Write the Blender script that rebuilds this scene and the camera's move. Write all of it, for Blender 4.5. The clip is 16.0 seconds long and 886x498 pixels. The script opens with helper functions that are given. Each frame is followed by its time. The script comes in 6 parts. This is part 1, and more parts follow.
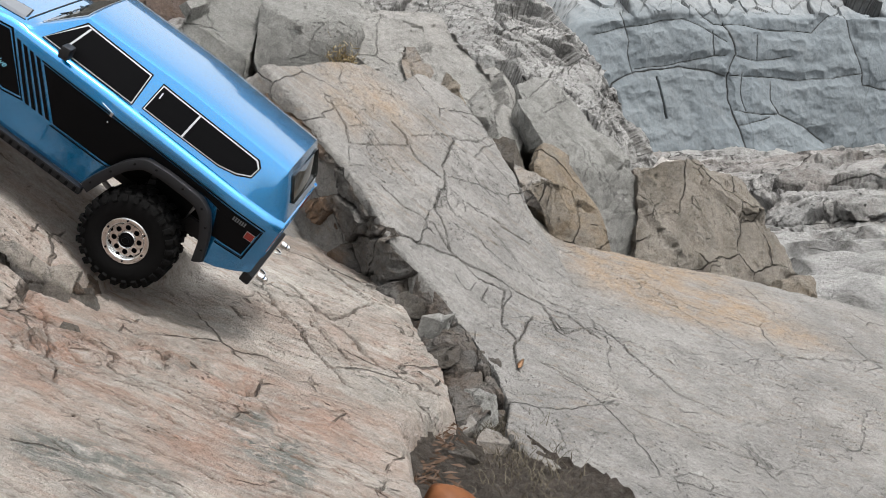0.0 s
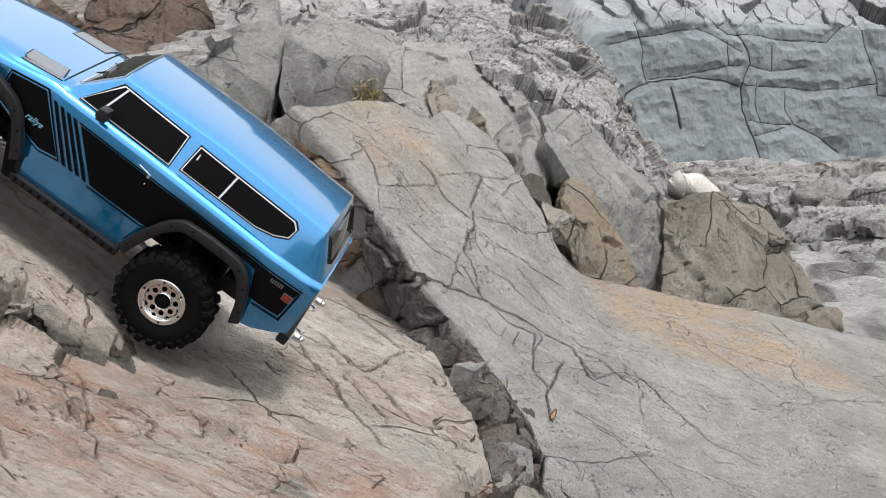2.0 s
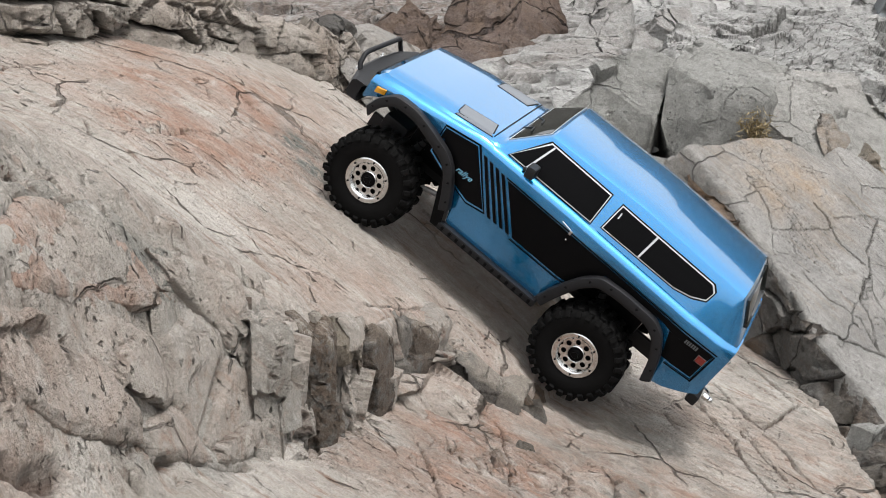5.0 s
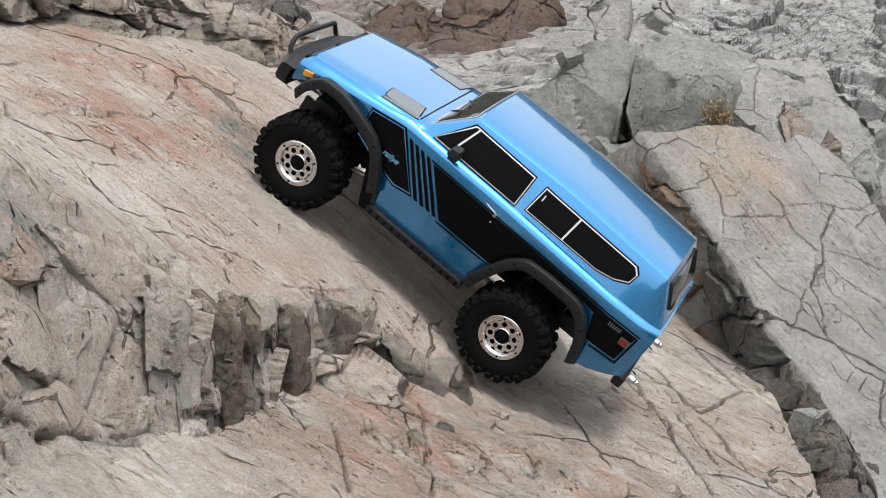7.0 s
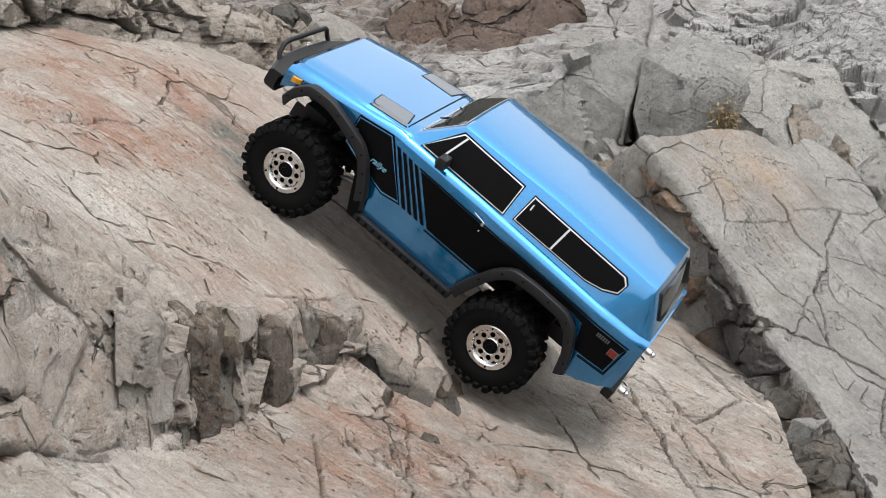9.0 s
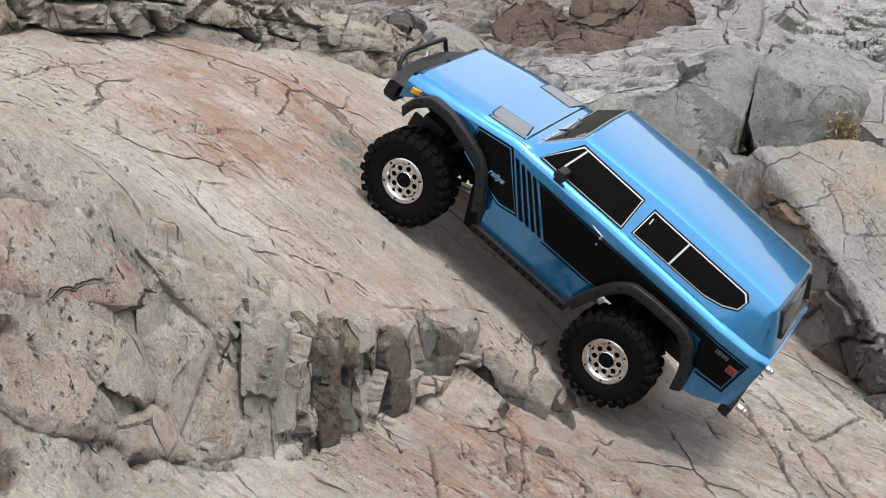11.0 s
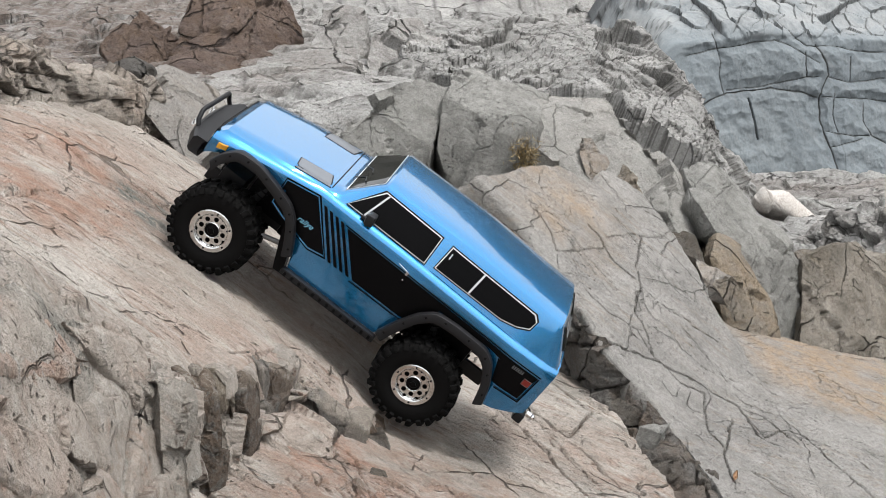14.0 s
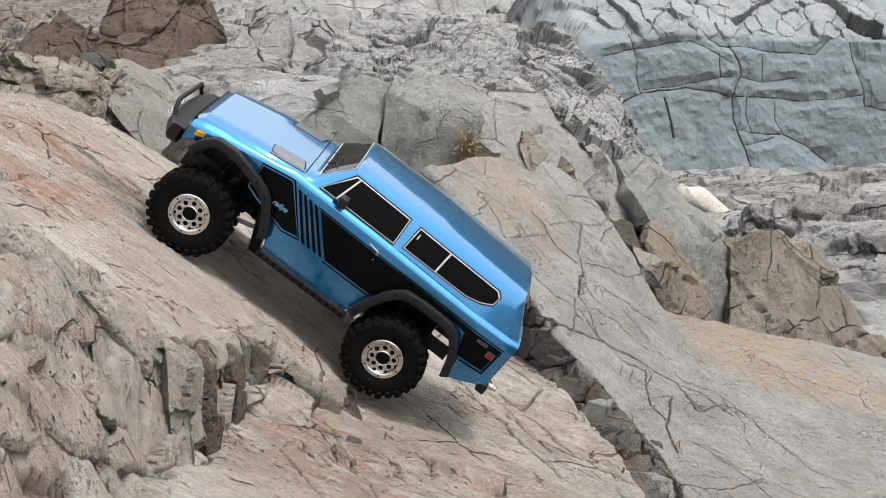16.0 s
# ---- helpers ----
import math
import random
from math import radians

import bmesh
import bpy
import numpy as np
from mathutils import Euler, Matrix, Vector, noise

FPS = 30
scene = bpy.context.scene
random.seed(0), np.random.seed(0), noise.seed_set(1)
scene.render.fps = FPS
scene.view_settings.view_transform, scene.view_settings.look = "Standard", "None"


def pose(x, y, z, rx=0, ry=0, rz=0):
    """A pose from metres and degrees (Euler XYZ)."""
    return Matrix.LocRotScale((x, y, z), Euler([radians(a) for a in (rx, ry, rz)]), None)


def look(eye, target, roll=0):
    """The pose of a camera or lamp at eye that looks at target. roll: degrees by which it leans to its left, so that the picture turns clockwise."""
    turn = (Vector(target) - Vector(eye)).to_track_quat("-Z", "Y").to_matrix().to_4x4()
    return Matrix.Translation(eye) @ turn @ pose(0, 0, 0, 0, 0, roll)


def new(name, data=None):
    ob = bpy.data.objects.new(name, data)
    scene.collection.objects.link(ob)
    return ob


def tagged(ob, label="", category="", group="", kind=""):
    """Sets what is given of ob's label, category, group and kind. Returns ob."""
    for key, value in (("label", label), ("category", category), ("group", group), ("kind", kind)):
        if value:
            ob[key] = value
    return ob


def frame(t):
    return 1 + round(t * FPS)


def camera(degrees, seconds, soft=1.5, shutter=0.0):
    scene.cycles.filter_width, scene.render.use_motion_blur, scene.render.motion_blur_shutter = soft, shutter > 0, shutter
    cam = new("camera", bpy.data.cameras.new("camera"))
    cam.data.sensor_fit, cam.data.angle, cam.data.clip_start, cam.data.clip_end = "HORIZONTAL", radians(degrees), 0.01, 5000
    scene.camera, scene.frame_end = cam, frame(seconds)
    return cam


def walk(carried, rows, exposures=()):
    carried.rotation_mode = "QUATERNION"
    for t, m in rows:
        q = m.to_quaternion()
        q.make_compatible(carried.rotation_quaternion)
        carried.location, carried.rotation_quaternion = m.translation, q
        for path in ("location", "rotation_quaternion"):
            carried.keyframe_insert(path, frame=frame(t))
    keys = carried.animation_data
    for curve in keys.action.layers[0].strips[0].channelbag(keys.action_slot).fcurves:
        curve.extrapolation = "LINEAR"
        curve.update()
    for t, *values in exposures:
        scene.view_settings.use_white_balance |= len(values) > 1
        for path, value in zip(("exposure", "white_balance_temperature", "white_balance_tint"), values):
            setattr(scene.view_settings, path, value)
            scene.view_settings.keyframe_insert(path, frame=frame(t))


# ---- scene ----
cam = camera(37.89, 16.0, 0.95)
PATH = [
    (0, (0.1545, -1.5423, 0.2106), (0.5673, 0.3786, -0.1636), -0.07),
    (0.5, (0.1479, -1.5380, 0.2226), (0.5586, 0.3841, -0.1473), -0.12),
    (1, (0.1426, -1.5242, 0.2295), (0.5504, 0.3983, -0.1415), -0.10),
    (1.5, (0.1366, -1.5139, 0.2421), (0.5389, 0.4103, -0.1257), -0.08),
    (2, (0.1279, -1.5087, 0.2735), (0.5251, 0.4167, -0.0944), -0.09),
    (2.5, (0.1009, -1.5032, 0.2915), (0.4638, 0.4302, -0.0695), 0.09),
    (3, (0.0561, -1.4954, 0.3155), (0.3044, 0.4558, -0.0465), -0.04),
    (3.5, (0.0133, -1.4906, 0.3344), (0.1061, 0.4733, -0.0325), -0.22),
    (4, (0.0030, -1.4833, 0.3470), (-0.0270, 0.4823, -0.0207), -0.31),
    (6.3, (0.0887, -1.5030, 0.3403), (-0.0358, 0.4560, -0.0433), 0.04),
    (6.5, (0.0964, -1.5020, 0.3359), (-0.0262, 0.4574, -0.0460), 0.01),
    (7, (0.1272, -1.4947, 0.3338), (0.0045, 0.4644, -0.0493), -0.02),
    (7.5, (0.1500, -1.4829, 0.3491), (0.0323, 0.4759, -0.0369), 0.01),
    (8, (0.1535, -1.4824, 0.3563), (0.0374, 0.4770, -0.0273), 0.14),
    (8.2, (0.1525, -1.4839, 0.3550), (0.0392, 0.4754, -0.0302), 0.11),
    (10.3, (0.1995, -1.4528, 0.3405), (-0.1016, 0.4842, -0.0562), -0.20),
    (10.5, (0.1898, -1.4552, 0.3409), (-0.1229, 0.4814, -0.0485), -0.16),
    (11, (0.1493, -1.4738, 0.3598), (-0.1656, 0.4624, -0.0302), -0.01),
    (11.5, (0.0741, -1.4942, 0.3895), (-0.2138, 0.4466, 0.0014), 0.14),
    (12, (-0.0191, -1.5299, 0.4066), (-0.1581, 0.4276, 0.0203), 0.35),
    (12.5, (-0.0708, -1.5436, 0.4025), (-0.0708, 0.4197, 0.0214), 0.20),
    (13, (-0.0835, -1.5570, 0.4070), (0.0082, 0.4035, 0.0227), -0.09),
    (13.5, (-0.0946, -1.5803, 0.4112), (0.1002, 0.3737, 0.0317), -0.09),
    (14, (-0.1120, -1.6009, 0.4196), (0.1992, 0.3394, 0.0474), -0.03),
    (14.5, (-0.1251, -1.6155, 0.4150), (0.2715, 0.3090, 0.0422), 0.05),
    (15, (-0.1463, -1.6345, 0.4148), (0.2760, 0.2850, 0.0447), 0.11),
    (15.5, (-0.1726, -1.6612, 0.4101), (0.2587, 0.2570, 0.0432), 0.14),
    (16, (-0.1962, -1.6879, 0.4109), (0.2421, 0.2281, 0.0407), 0.20),
]
walk(cam, [(t, look(eye, target, roll)) for t, eye, target, roll in PATH], [(0, 1.22)])

# ---- daylight: a bright overcast sky with a soft, high sun ----
SUN_ELEV, SUN_AZ = radians(62), radians(140)
world = bpy.data.worlds.new("overcast_sky")
scene.world = world
world.use_nodes = True
wn, wl = world.node_tree.nodes, world.node_tree.links
wn.clear()
sky = wn.new("ShaderNodeTexSky")
sky.sky_type, sky.sun_disc = "NISHITA", False
sky.sun_elevation, sky.sun_rotation = SUN_ELEV, SUN_AZ
sky.air_density, sky.dust_density, sky.ozone_density = 1.0, 4.0, 1.0
cloud = wn.new("ShaderNodeHueSaturation")
cloud.inputs["Saturation"].default_value = 0.22
bg = wn.new("ShaderNodeBackground")
bg.inputs["Strength"].default_value = 0.15
wout = wn.new("ShaderNodeOutputWorld")
wl.new(sky.outputs[0], cloud.inputs["Color"])
veil = wn.new("ShaderNodeMix")
veil.data_type = "RGBA"
veil.inputs[0].default_value = 0.6
veil.inputs[7].default_value = (5.3, 5.4, 5.55, 1)
wl.new(cloud.outputs[0], veil.inputs[6])
wl.new(veil.outputs[2], bg.inputs[0])
wl.new(bg.outputs[0], wout.inputs[0])
sun = new("sun", bpy.data.lights.new("sun", "SUN"))
sun.data.energy, sun.data.angle, sun.data.color = 1.6, radians(10), (1.0, 0.985, 0.965)
sun.matrix_world = look((0, 0, 0), (-math.sin(SUN_AZ) * math.cos(SUN_ELEV), -math.cos(SUN_AZ) * math.cos(SUN_ELEV), -math.sin(SUN_ELEV)))


# ---- materials ----
def material(name):
    m = bpy.data.materials.new(name)
    m.use_nodes = True
    n = m.node_tree.nodes
    return m, n, m.node_tree.links, n["Principled BSDF"]


def plain(name, colour, rough=0.5, metal=0.0, grain=0.0, coat=0.0, scale=400.0):
    """A man-made surface: colour, gloss, a little unevenness in both."""
    m, n, l, b = material(name)
    b.inputs["Roughness"].default_value, b.inputs["Metallic"].default_value = rough, metal
    b.inputs["Coat Weight"].default_value, b.inputs["Coat Roughness"].default_value = coat, 0.04
    tc, nz, mx = n.new("ShaderNodeTexCoord"), n.new("ShaderNodeTexNoise"), n.new("ShaderNodeMix")
    nz.inputs["Scale"].default_value, nz.inputs["Detail"].default_value = scale, 4
    mx.data_type = "RGBA"
    mx.inputs[6].default_value = (*[c * 0.82 for c in colour], 1)
    mx.inputs[7].default_value = (*[min(1, c * 1.15) for c in colour], 1)
    l.new(tc.outputs["Object"], nz.inputs["Vector"])
    l.new(nz.outputs["Fac"], mx.inputs[0])
    l.new(mx.outputs[2], b.inputs["Base Color"])
    if grain:
        bp = n.new("ShaderNodeBump")
        bp.inputs["Strength"].default_value, bp.inputs["Distance"].default_value = grain, 0.001
        l.new(nz.outputs["Fac"], bp.inputs["Height"])
        l.new(bp.outputs["Normal"], b.inputs["Normal"])
    return m


def rock(name, light, mid, dark, stain, grain=(1.0, 1.0, 1.0), size=1.0, bump=0.6, blotch=0.5, cracks=0.6, seam=(0.15, 0.15, 0.14), pits=0.7, soil=(0.022, 0.018, 0.014), layers=0.4, speckle=1.0, run=(0.77, -0.18, -0.61), facets=0.5):
    """Weathered stone. light/mid/dark mottle at several scales, stain and seam follow the mesh's own mineral zones ('tint', 'fresh'), soil lies in the joints ('dirt'),
    fine bedding is drawn out along the direction run, and straight-sided hairline cracks part the skin."""
    m, n, l, b = material(name)
    b.inputs["Roughness"].default_value = 0.9
    b.inputs["Specular IOR Level"].default_value = 0.2
    tc, mp = n.new("ShaderNodeTexCoord"), n.new("ShaderNodeMapping")
    mp.inputs["Scale"].default_value = grain
    l.new(tc.outputs["Object"], mp.inputs["Vector"])
    even, along = tc.outputs["Object"], mp.outputs[0]
    # coordinates drawn out along the bedding
    a = Vector(run).normalized()
    c = a.cross(Vector((0, 1, 0))).normalized()
    turned, drawn = n.new("ShaderNodeMapping"), n.new("ShaderNodeMapping")
    turned.inputs["Rotation"].default_value = Matrix((a, c.cross(a), c)).to_euler()
    drawn.inputs["Scale"].default_value = (0.13, 1.0, 1.0)
    l.new(even, turned.inputs["Vector"])
    l.new(turned.outputs[0], drawn.inputs["Vector"])
    bedding = drawn.outputs[0]

    def noise_at(scale, detail, rough=0.6, vector=None, warp=0.0):
        t = n.new("ShaderNodeTexNoise")
        t.inputs["Scale"].default_value, t.inputs["Detail"].default_value, t.inputs["Roughness"].default_value = scale / size, detail, rough
        t.inputs["Distortion"].default_value = warp
        l.new(vector or even, t.inputs["Vector"])
        return t.outputs["Fac"]

    def ramp(fac, lo, hi, out_lo=0.0, out_hi=1.0):
        r = n.new("ShaderNodeMapRange")
        for key, value in (("From Min", lo), ("From Max", hi), ("To Min", out_lo), ("To Max", out_hi)):
            r.inputs[key].default_value = value
        l.new(fac, r.inputs["Value"])
        return r.outputs[0]

    def maths(kind, a, c):
        x = n.new("ShaderNodeMath")
        x.operation = kind
        for socket, value in ((0, a), (1, c)):
            if isinstance(value, (float, int)):
                x.inputs[socket].default_value = value
            else:
                l.new(value, x.inputs[socket])
        return x.outputs[0]

    def mix(fac, a, c, blend="MIX"):
        x = n.new("ShaderNodeMix")
        x.data_type, x.blend_type = "RGBA", blend
        for socket, value in ((0, fac), (6, a), (7, c)):
            if isinstance(value, (tuple, float, int)):
                x.inputs[socket].default_value = (*value, 1) if isinstance(value, tuple) else value
            else:
                l.new(value, x.inputs[socket])
        return x.outputs[2]

    def attribute(key):
        a = n.new("ShaderNodeAttribute")
        a.attribute_name = key
        return a.outputs["Fac"]

    def warped(vector, scale, by):
        """The vector, shaken by a noise."""
        shift = n.new("ShaderNodeVectorMath")
        shift.operation = "MULTIPLY_ADD"
        shift.inputs[1].default_value = (by * size / scale,) * 3
        wob = n.new("ShaderNodeTexNoise")
        wob.inputs["Scale"].default_value, wob.inputs["Detail"].default_value = scale * 1.2 / size, 4
        l.new(vector, wob.inputs["Vector"])
        l.new(wob.outputs["Color"], shift.inputs[0])
        l.new(vector, shift.inputs[2])
        return shift.outputs[0]

    def voronoi(vector, scale, feature):
        v = n.new("ShaderNodeTexVoronoi")
        v.feature = feature
        v.inputs["Scale"].default_value = scale / size
        l.new(vector, v.inputs["Vector"])
        return v

    def pitting(scale, near_edge, share):
        """Small hollows: a share of the cells of a warped cell pattern."""
        v = voronoi(warped(along, scale, 0.9), scale, "F1")
        sep = n.new("ShaderNodeSeparateColor")
        l.new(v.outputs["Color"], sep.inputs[0])
        return maths("MULTIPLY", ramp(v.outputs["Distance"], near_edge, near_edge * 0.3), ramp(sep.outputs[0], 1 - share, 1 - share + 0.05))

    def hairlines(scale, thin, lo, hi, vector):
        """Thin angular cracks along the sides of warped cells, broken off here and there."""
        v = voronoi(warped(vector, scale * 2.5, 0.5), scale, "DISTANCE_TO_EDGE")
        return maths("MULTIPLY", ramp(v.outputs["Distance"], thin, thin * 0.25), ramp(noise_at(scale * 0.7, 4, 0.6), lo, hi))

    big, small, fine = noise_at(8, 8, 0.66, along, 0.5), noise_at(55, 8, 0.72, along, 0.3), noise_at(420, 4, 0.7)
    streak = noise_at(75, 7, 0.7, bedding, 0.4)
    col = mix(ramp(big, 0.36, 0.64), mid, light)
    zone = maths("MULTIPLY", attribute("tint"), ramp(noise_at(20, 8, 0.75, along, 0.8), 0.32, 0.56))
    col = mix(zone, col, stain)
    bare = maths("MULTIPLY", attribute("fresh"), ramp(noise_at(34, 8, 0.78, None, 0.9), 0.40, 0.50))
    col = mix(bare, col, seam)
    col = mix(ramp(small, 0.52, 0.74, 0.0, 0.9), col, mix(0.55, col, dark))
    patch = maths("MULTIPLY", ramp(noise_at(70, 8, 0.8, along, 0.6), 0.58, 0.65), ramp(noise_at(7, 4, 0.6), 0.42, 0.58))
    col = mix(maths("MULTIPLY", patch, blotch), col, mix(0.35, dark, stain))
    layer = maths("MULTIPLY", ramp(streak, 0.53, 0.66, 0.0, layers), ramp(noise_at(6, 4, 0.6), 0.38, 0.56))
    col = mix(layer, col, mix(0.4, stain, dark))
    pale = maths("MULTIPLY", ramp(streak, 0.47, 0.36, 0.0, layers), 0.35)
    col = mix(pale, col, mix(0.5, light, (0.48, 0.47, 0.455)))
    tone = n.new("ShaderNodeCombineColor")
    speck = maths("MULTIPLY", ramp(fine, 0.28, 0.72, 1 - 0.22 * speckle, 1 + 0.22 * speckle), ramp(noise_at(150, 6, 0.75, along), 0.3, 0.7, 1 - 0.18 * speckle, 1 + 0.18 * speckle))
    for k in range(3):
        l.new(speck, tone.inputs[k])
    col = mix(1.0, col, tone.outputs[0], "MULTIPLY")
    hollow = maths("MULTIPLY", pitting(230, 0.40, 0.20), ramp(noise_at(11, 4, 0.65, along), 0.46, 0.62, 0.0, pits))
    scratch = maths("MULTIPLY", ramp(noise_at(130, 6, 0.7, bedding, 0.3), 0.62, 0.69), ramp(noise_at(9, 4, 0.6), 0.42, 0.60, 0.0, min(1.0, layers * 1.1)))
    hair = maths("MAXIMUM", hairlines(6, 0.010, 0.46, 0.54, along), maths("MULTIPLY", hairlines(19, 0.020, 0.54, 0.62, along), 0.75))
    hair = maths("MULTIPLY", hair, cracks)
    deepest = maths("MAXIMUM", maths("MAXIMUM", hollow, hair), maths("MULTIPLY", scratch, 0.7))
    col = mix(maths("MULTIPLY", deepest, 0.85), col, tuple(c * 0.40 for c in dark))
    col = mix(attribute("dirt"), col, soil)
    l.new(col, b.inputs["Base Color"])
    # relief: swells, chipped facets, bedding, then grain
    chip = voronoi(warped(bedding, 24, 0.6), 24, "F1").outputs["Distance"]
    chips = maths("MULTIPLY", chip, ramp(noise_at(5, 4, 0.6), 0.40, 0.60, 0.0, facets))
    coarse = n.new("ShaderNodeBump")
    coarse.inputs["Strength"].default_value, coarse.inputs["Distance"].default_value = bump, 0.021 * size
    l.new(maths("SUBTRACT", maths("ADD", small, maths("MULTIPLY", chips, 0.6)), maths("MULTIPLY", deepest, 0.25)), coarse.inputs["Height"])
    sharp = n.new("ShaderNodeBump")
    sharp.inputs["Strength"].default_value, sharp.inputs["Distance"].default_value = min(1.0, bump * 1.2), 0.0035 * size
    l.new(maths("SUBTRACT", maths("ADD", maths("MULTIPLY", fine, 0.7), maths("MULTIPLY", streak, -1.2 * layers)), deepest), sharp.inputs["Height"])
    l.new(coarse.outputs["Normal"], sharp.inputs["Normal"])
    l.new(sharp.outputs["Normal"], b.inputs["Normal"])
    return m


MAT_SLAB = rock("pale_pinkish_stone", (0.452, 0.418, 0.377), (0.316, 0.284, 0.250), (0.158, 0.128, 0.104), (0.301, 0.190, 0.142), (0.7, 0.85, 0.7), 1.0, 0.85, 0.45, 0.75, (0.148, 0.150, 0.136), 0.7, (0.075, 0.045, 0.032), 0.9, 0.75)
MAT_FACE = rock("dark_ledge_stone", (0.150, 0.142, 0.133), (0.099, 0.094, 0.085), (0.034, 0.031, 0.028), (0.295, 0.267, 0.233), (1.0, 1.0, 0.7), 0.7, 1.0, 0.7, 0.5, (0.107, 0.074, 0.051), 0.6)
# dark edge stone; its colour also holds the shade of the undercut
MAT_CLEFT = rock("shade_darkened_edge_stone", (0.153, 0.144, 0.133), (0.102, 0.095, 0.088), (0.046, 0.041, 0.036), (0.205, 0.133, 0.085), (1, 1, 1), 0.9, 1.0, 0.7, 0.6, (0.074, 0.079, 0.079), 0.6)
MAT_GREY = rock("pale_grey_stone", (0.271, 0.260, 0.244), (0.184, 0.177, 0.167), (0.120, 0.114, 0.105), (0.283, 0.213, 0.149), (1.0, 0.8, 1.0), 1.0, 0.75, 0.5, 0.5, pits=0.8, layers=0.6)
MAT_BOULDER = rock("grey_green_stone", (0.297, 0.292, 0.273), (0.184, 0.181, 0.168), (0.092, 0.091, 0.085), (0.329, 0.312, 0.290), (1, 1, 1), 1.2, 0.9, 0.6, 0.35)
MAT_CRAG = rock("weathered_tan_grey_stone", (0.407, 0.374, 0.335), (0.270, 0.246, 0.216), (0.128, 0.115, 0.100), (0.284, 0.205, 0.153), (1, 1, 1), 1.1, 0.9, 0.5, 0.6)
MAT_TAN = rock("tan_broken_stone", (0.262, 0.240, 0.209), (0.160, 0.146, 0.125), (0.077, 0.067, 0.057), (0.261, 0.201, 0.136), (1, 1, 1), 1.2, 1.0, 0.7, 0.8)
MAT_WALL = rock("blue_grey_stone", (0.162, 0.181, 0.190), (0.128, 0.146, 0.157), (0.085, 0.096, 0.102), (0.284, 0.281, 0.273), (1, 1, 0.8), 9.0, 0.14, 0.15, 0.25, pits=0.0, layers=0.25, speckle=0.35, run=(0.6, 0.0, -0.8), facets=0.2)
MAT_FAR = rock("weathered_grey_stone", (0.447, 0.438, 0.421), (0.298, 0.293, 0.280), (0.118, 0.111, 0.103), (0.148, 0.105, 0.083), (1, 1, 1.4), 6.0, 1.0, 0.6, 0.9)
MAT_BROWN = rock("dark_brown_stone", (0.148, 0.116, 0.105), (0.085, 0.065, 0.059), (0.037, 0.028, 0.026), (0.170, 0.107, 0.057), (1, 1, 1), 6.0, 1.0, 0.7, 0.9)
MAT_DARK = rock("dark_fractured_stone", (0.107, 0.101, 0.091), (0.065, 0.059, 0.054), (0.028, 0.026, 0.024), (0.136, 0.105, 0.071), (1, 1, 1), 0.8, 1.0, 0.7, 0.9)


# ---- stone: noise and mesh tools ----
def hash01(i, j, k, seed):
    h = (i * 374761393 + j * 668265263 + k * 2147483647 + seed * 974634777) & 0xFFFFFFFF
    h = ((h ^ (h >> 13)) * 1274126177) & 0xFFFFFFFF
    h = ((h ^ (h >> 16)) * 2246822519) & 0xFFFFFFFF
    return ((h ^ (h >> 15)) & 0xFFFFFF) / float(0x1000000)


def vnoise(p, seed):
    """Smooth value noise in -1..1 at the points p (n x 3)."""
    f = np.floor(p)
    t = p - f
    t = t * t * t * (t * (t * 6 - 15) + 10)
    i, j, k = f.astype(np.int64).T
    out = 0.0
    for a in (0, 1):
        for b in (0, 1):
            for c in (0, 1):
                w = (t[:, 0] if a else 1 - t[:, 0]) * (t[:, 1] if b else 1 - t[:, 1]) * (t[:, 2] if c else 1 - t[:, 2])
                out = out + w * hash01(i + a, j + b, k + c, seed)
    return out * 2 - 1


def fbm(p, freq, octaves, seed, gain=0.5):
    out, amp, total = 0.0, 1.0, 0.0
    for o in range(octaves):
        out, total = out + amp * vnoise(p * freq + 17.3 * o, seed + o), total + amp
        amp, freq = amp * gain, freq * 2.03
    return out / total


def cells(p, freq, seed):
    """Fracture cells: distance to the nearest joint (0 on it), a random number for each cell, and the way from the cell's middle."""
    q = p * freq
    f = np.floor(q).astype(np.int64)
    d1 = np.full(len(p), 9.0)
    d2, who, off = d1.copy(), np.zeros(len(p)), np.zeros((len(p), 3))
    for a in (-1, 0, 1):
        for b in (-1, 0, 1):
            for c in (-1, 0, 1):
                i, j, k = f[:, 0] + a, f[:, 1] + b, f[:, 2] + c
                centre = np.stack([i + hash01(i, j, k, seed), j + hash01(i, j, k, seed + 1), k + hash01(i, j, k, seed + 2)], 1)
                way = q - centre
                d = np.sqrt((way**2).sum(1))
                near = d < d1
                d2 = np.where(near, d1, np.minimum(d2, d))
                who = np.where(near, hash01(i, j, k, seed + 3), who)
                off = np.where(near[:, None], way, off)
                d1 = np.where(near, d, d1)
    return (d2 - d1) / freq, who, off / freq


def ease(a, b, x):
    t = np.clip((x - a) / (b - a), 0, 1)
    return t * t * (3 - 2 * t)


def smax(a, b, k):
    return 0.5 * (a + b + np.sqrt((a - b) ** 2 + k * k))


def smin(a, b, k):
    return 0.5 * (a + b - np.sqrt((a - b) ** 2 + k * k))


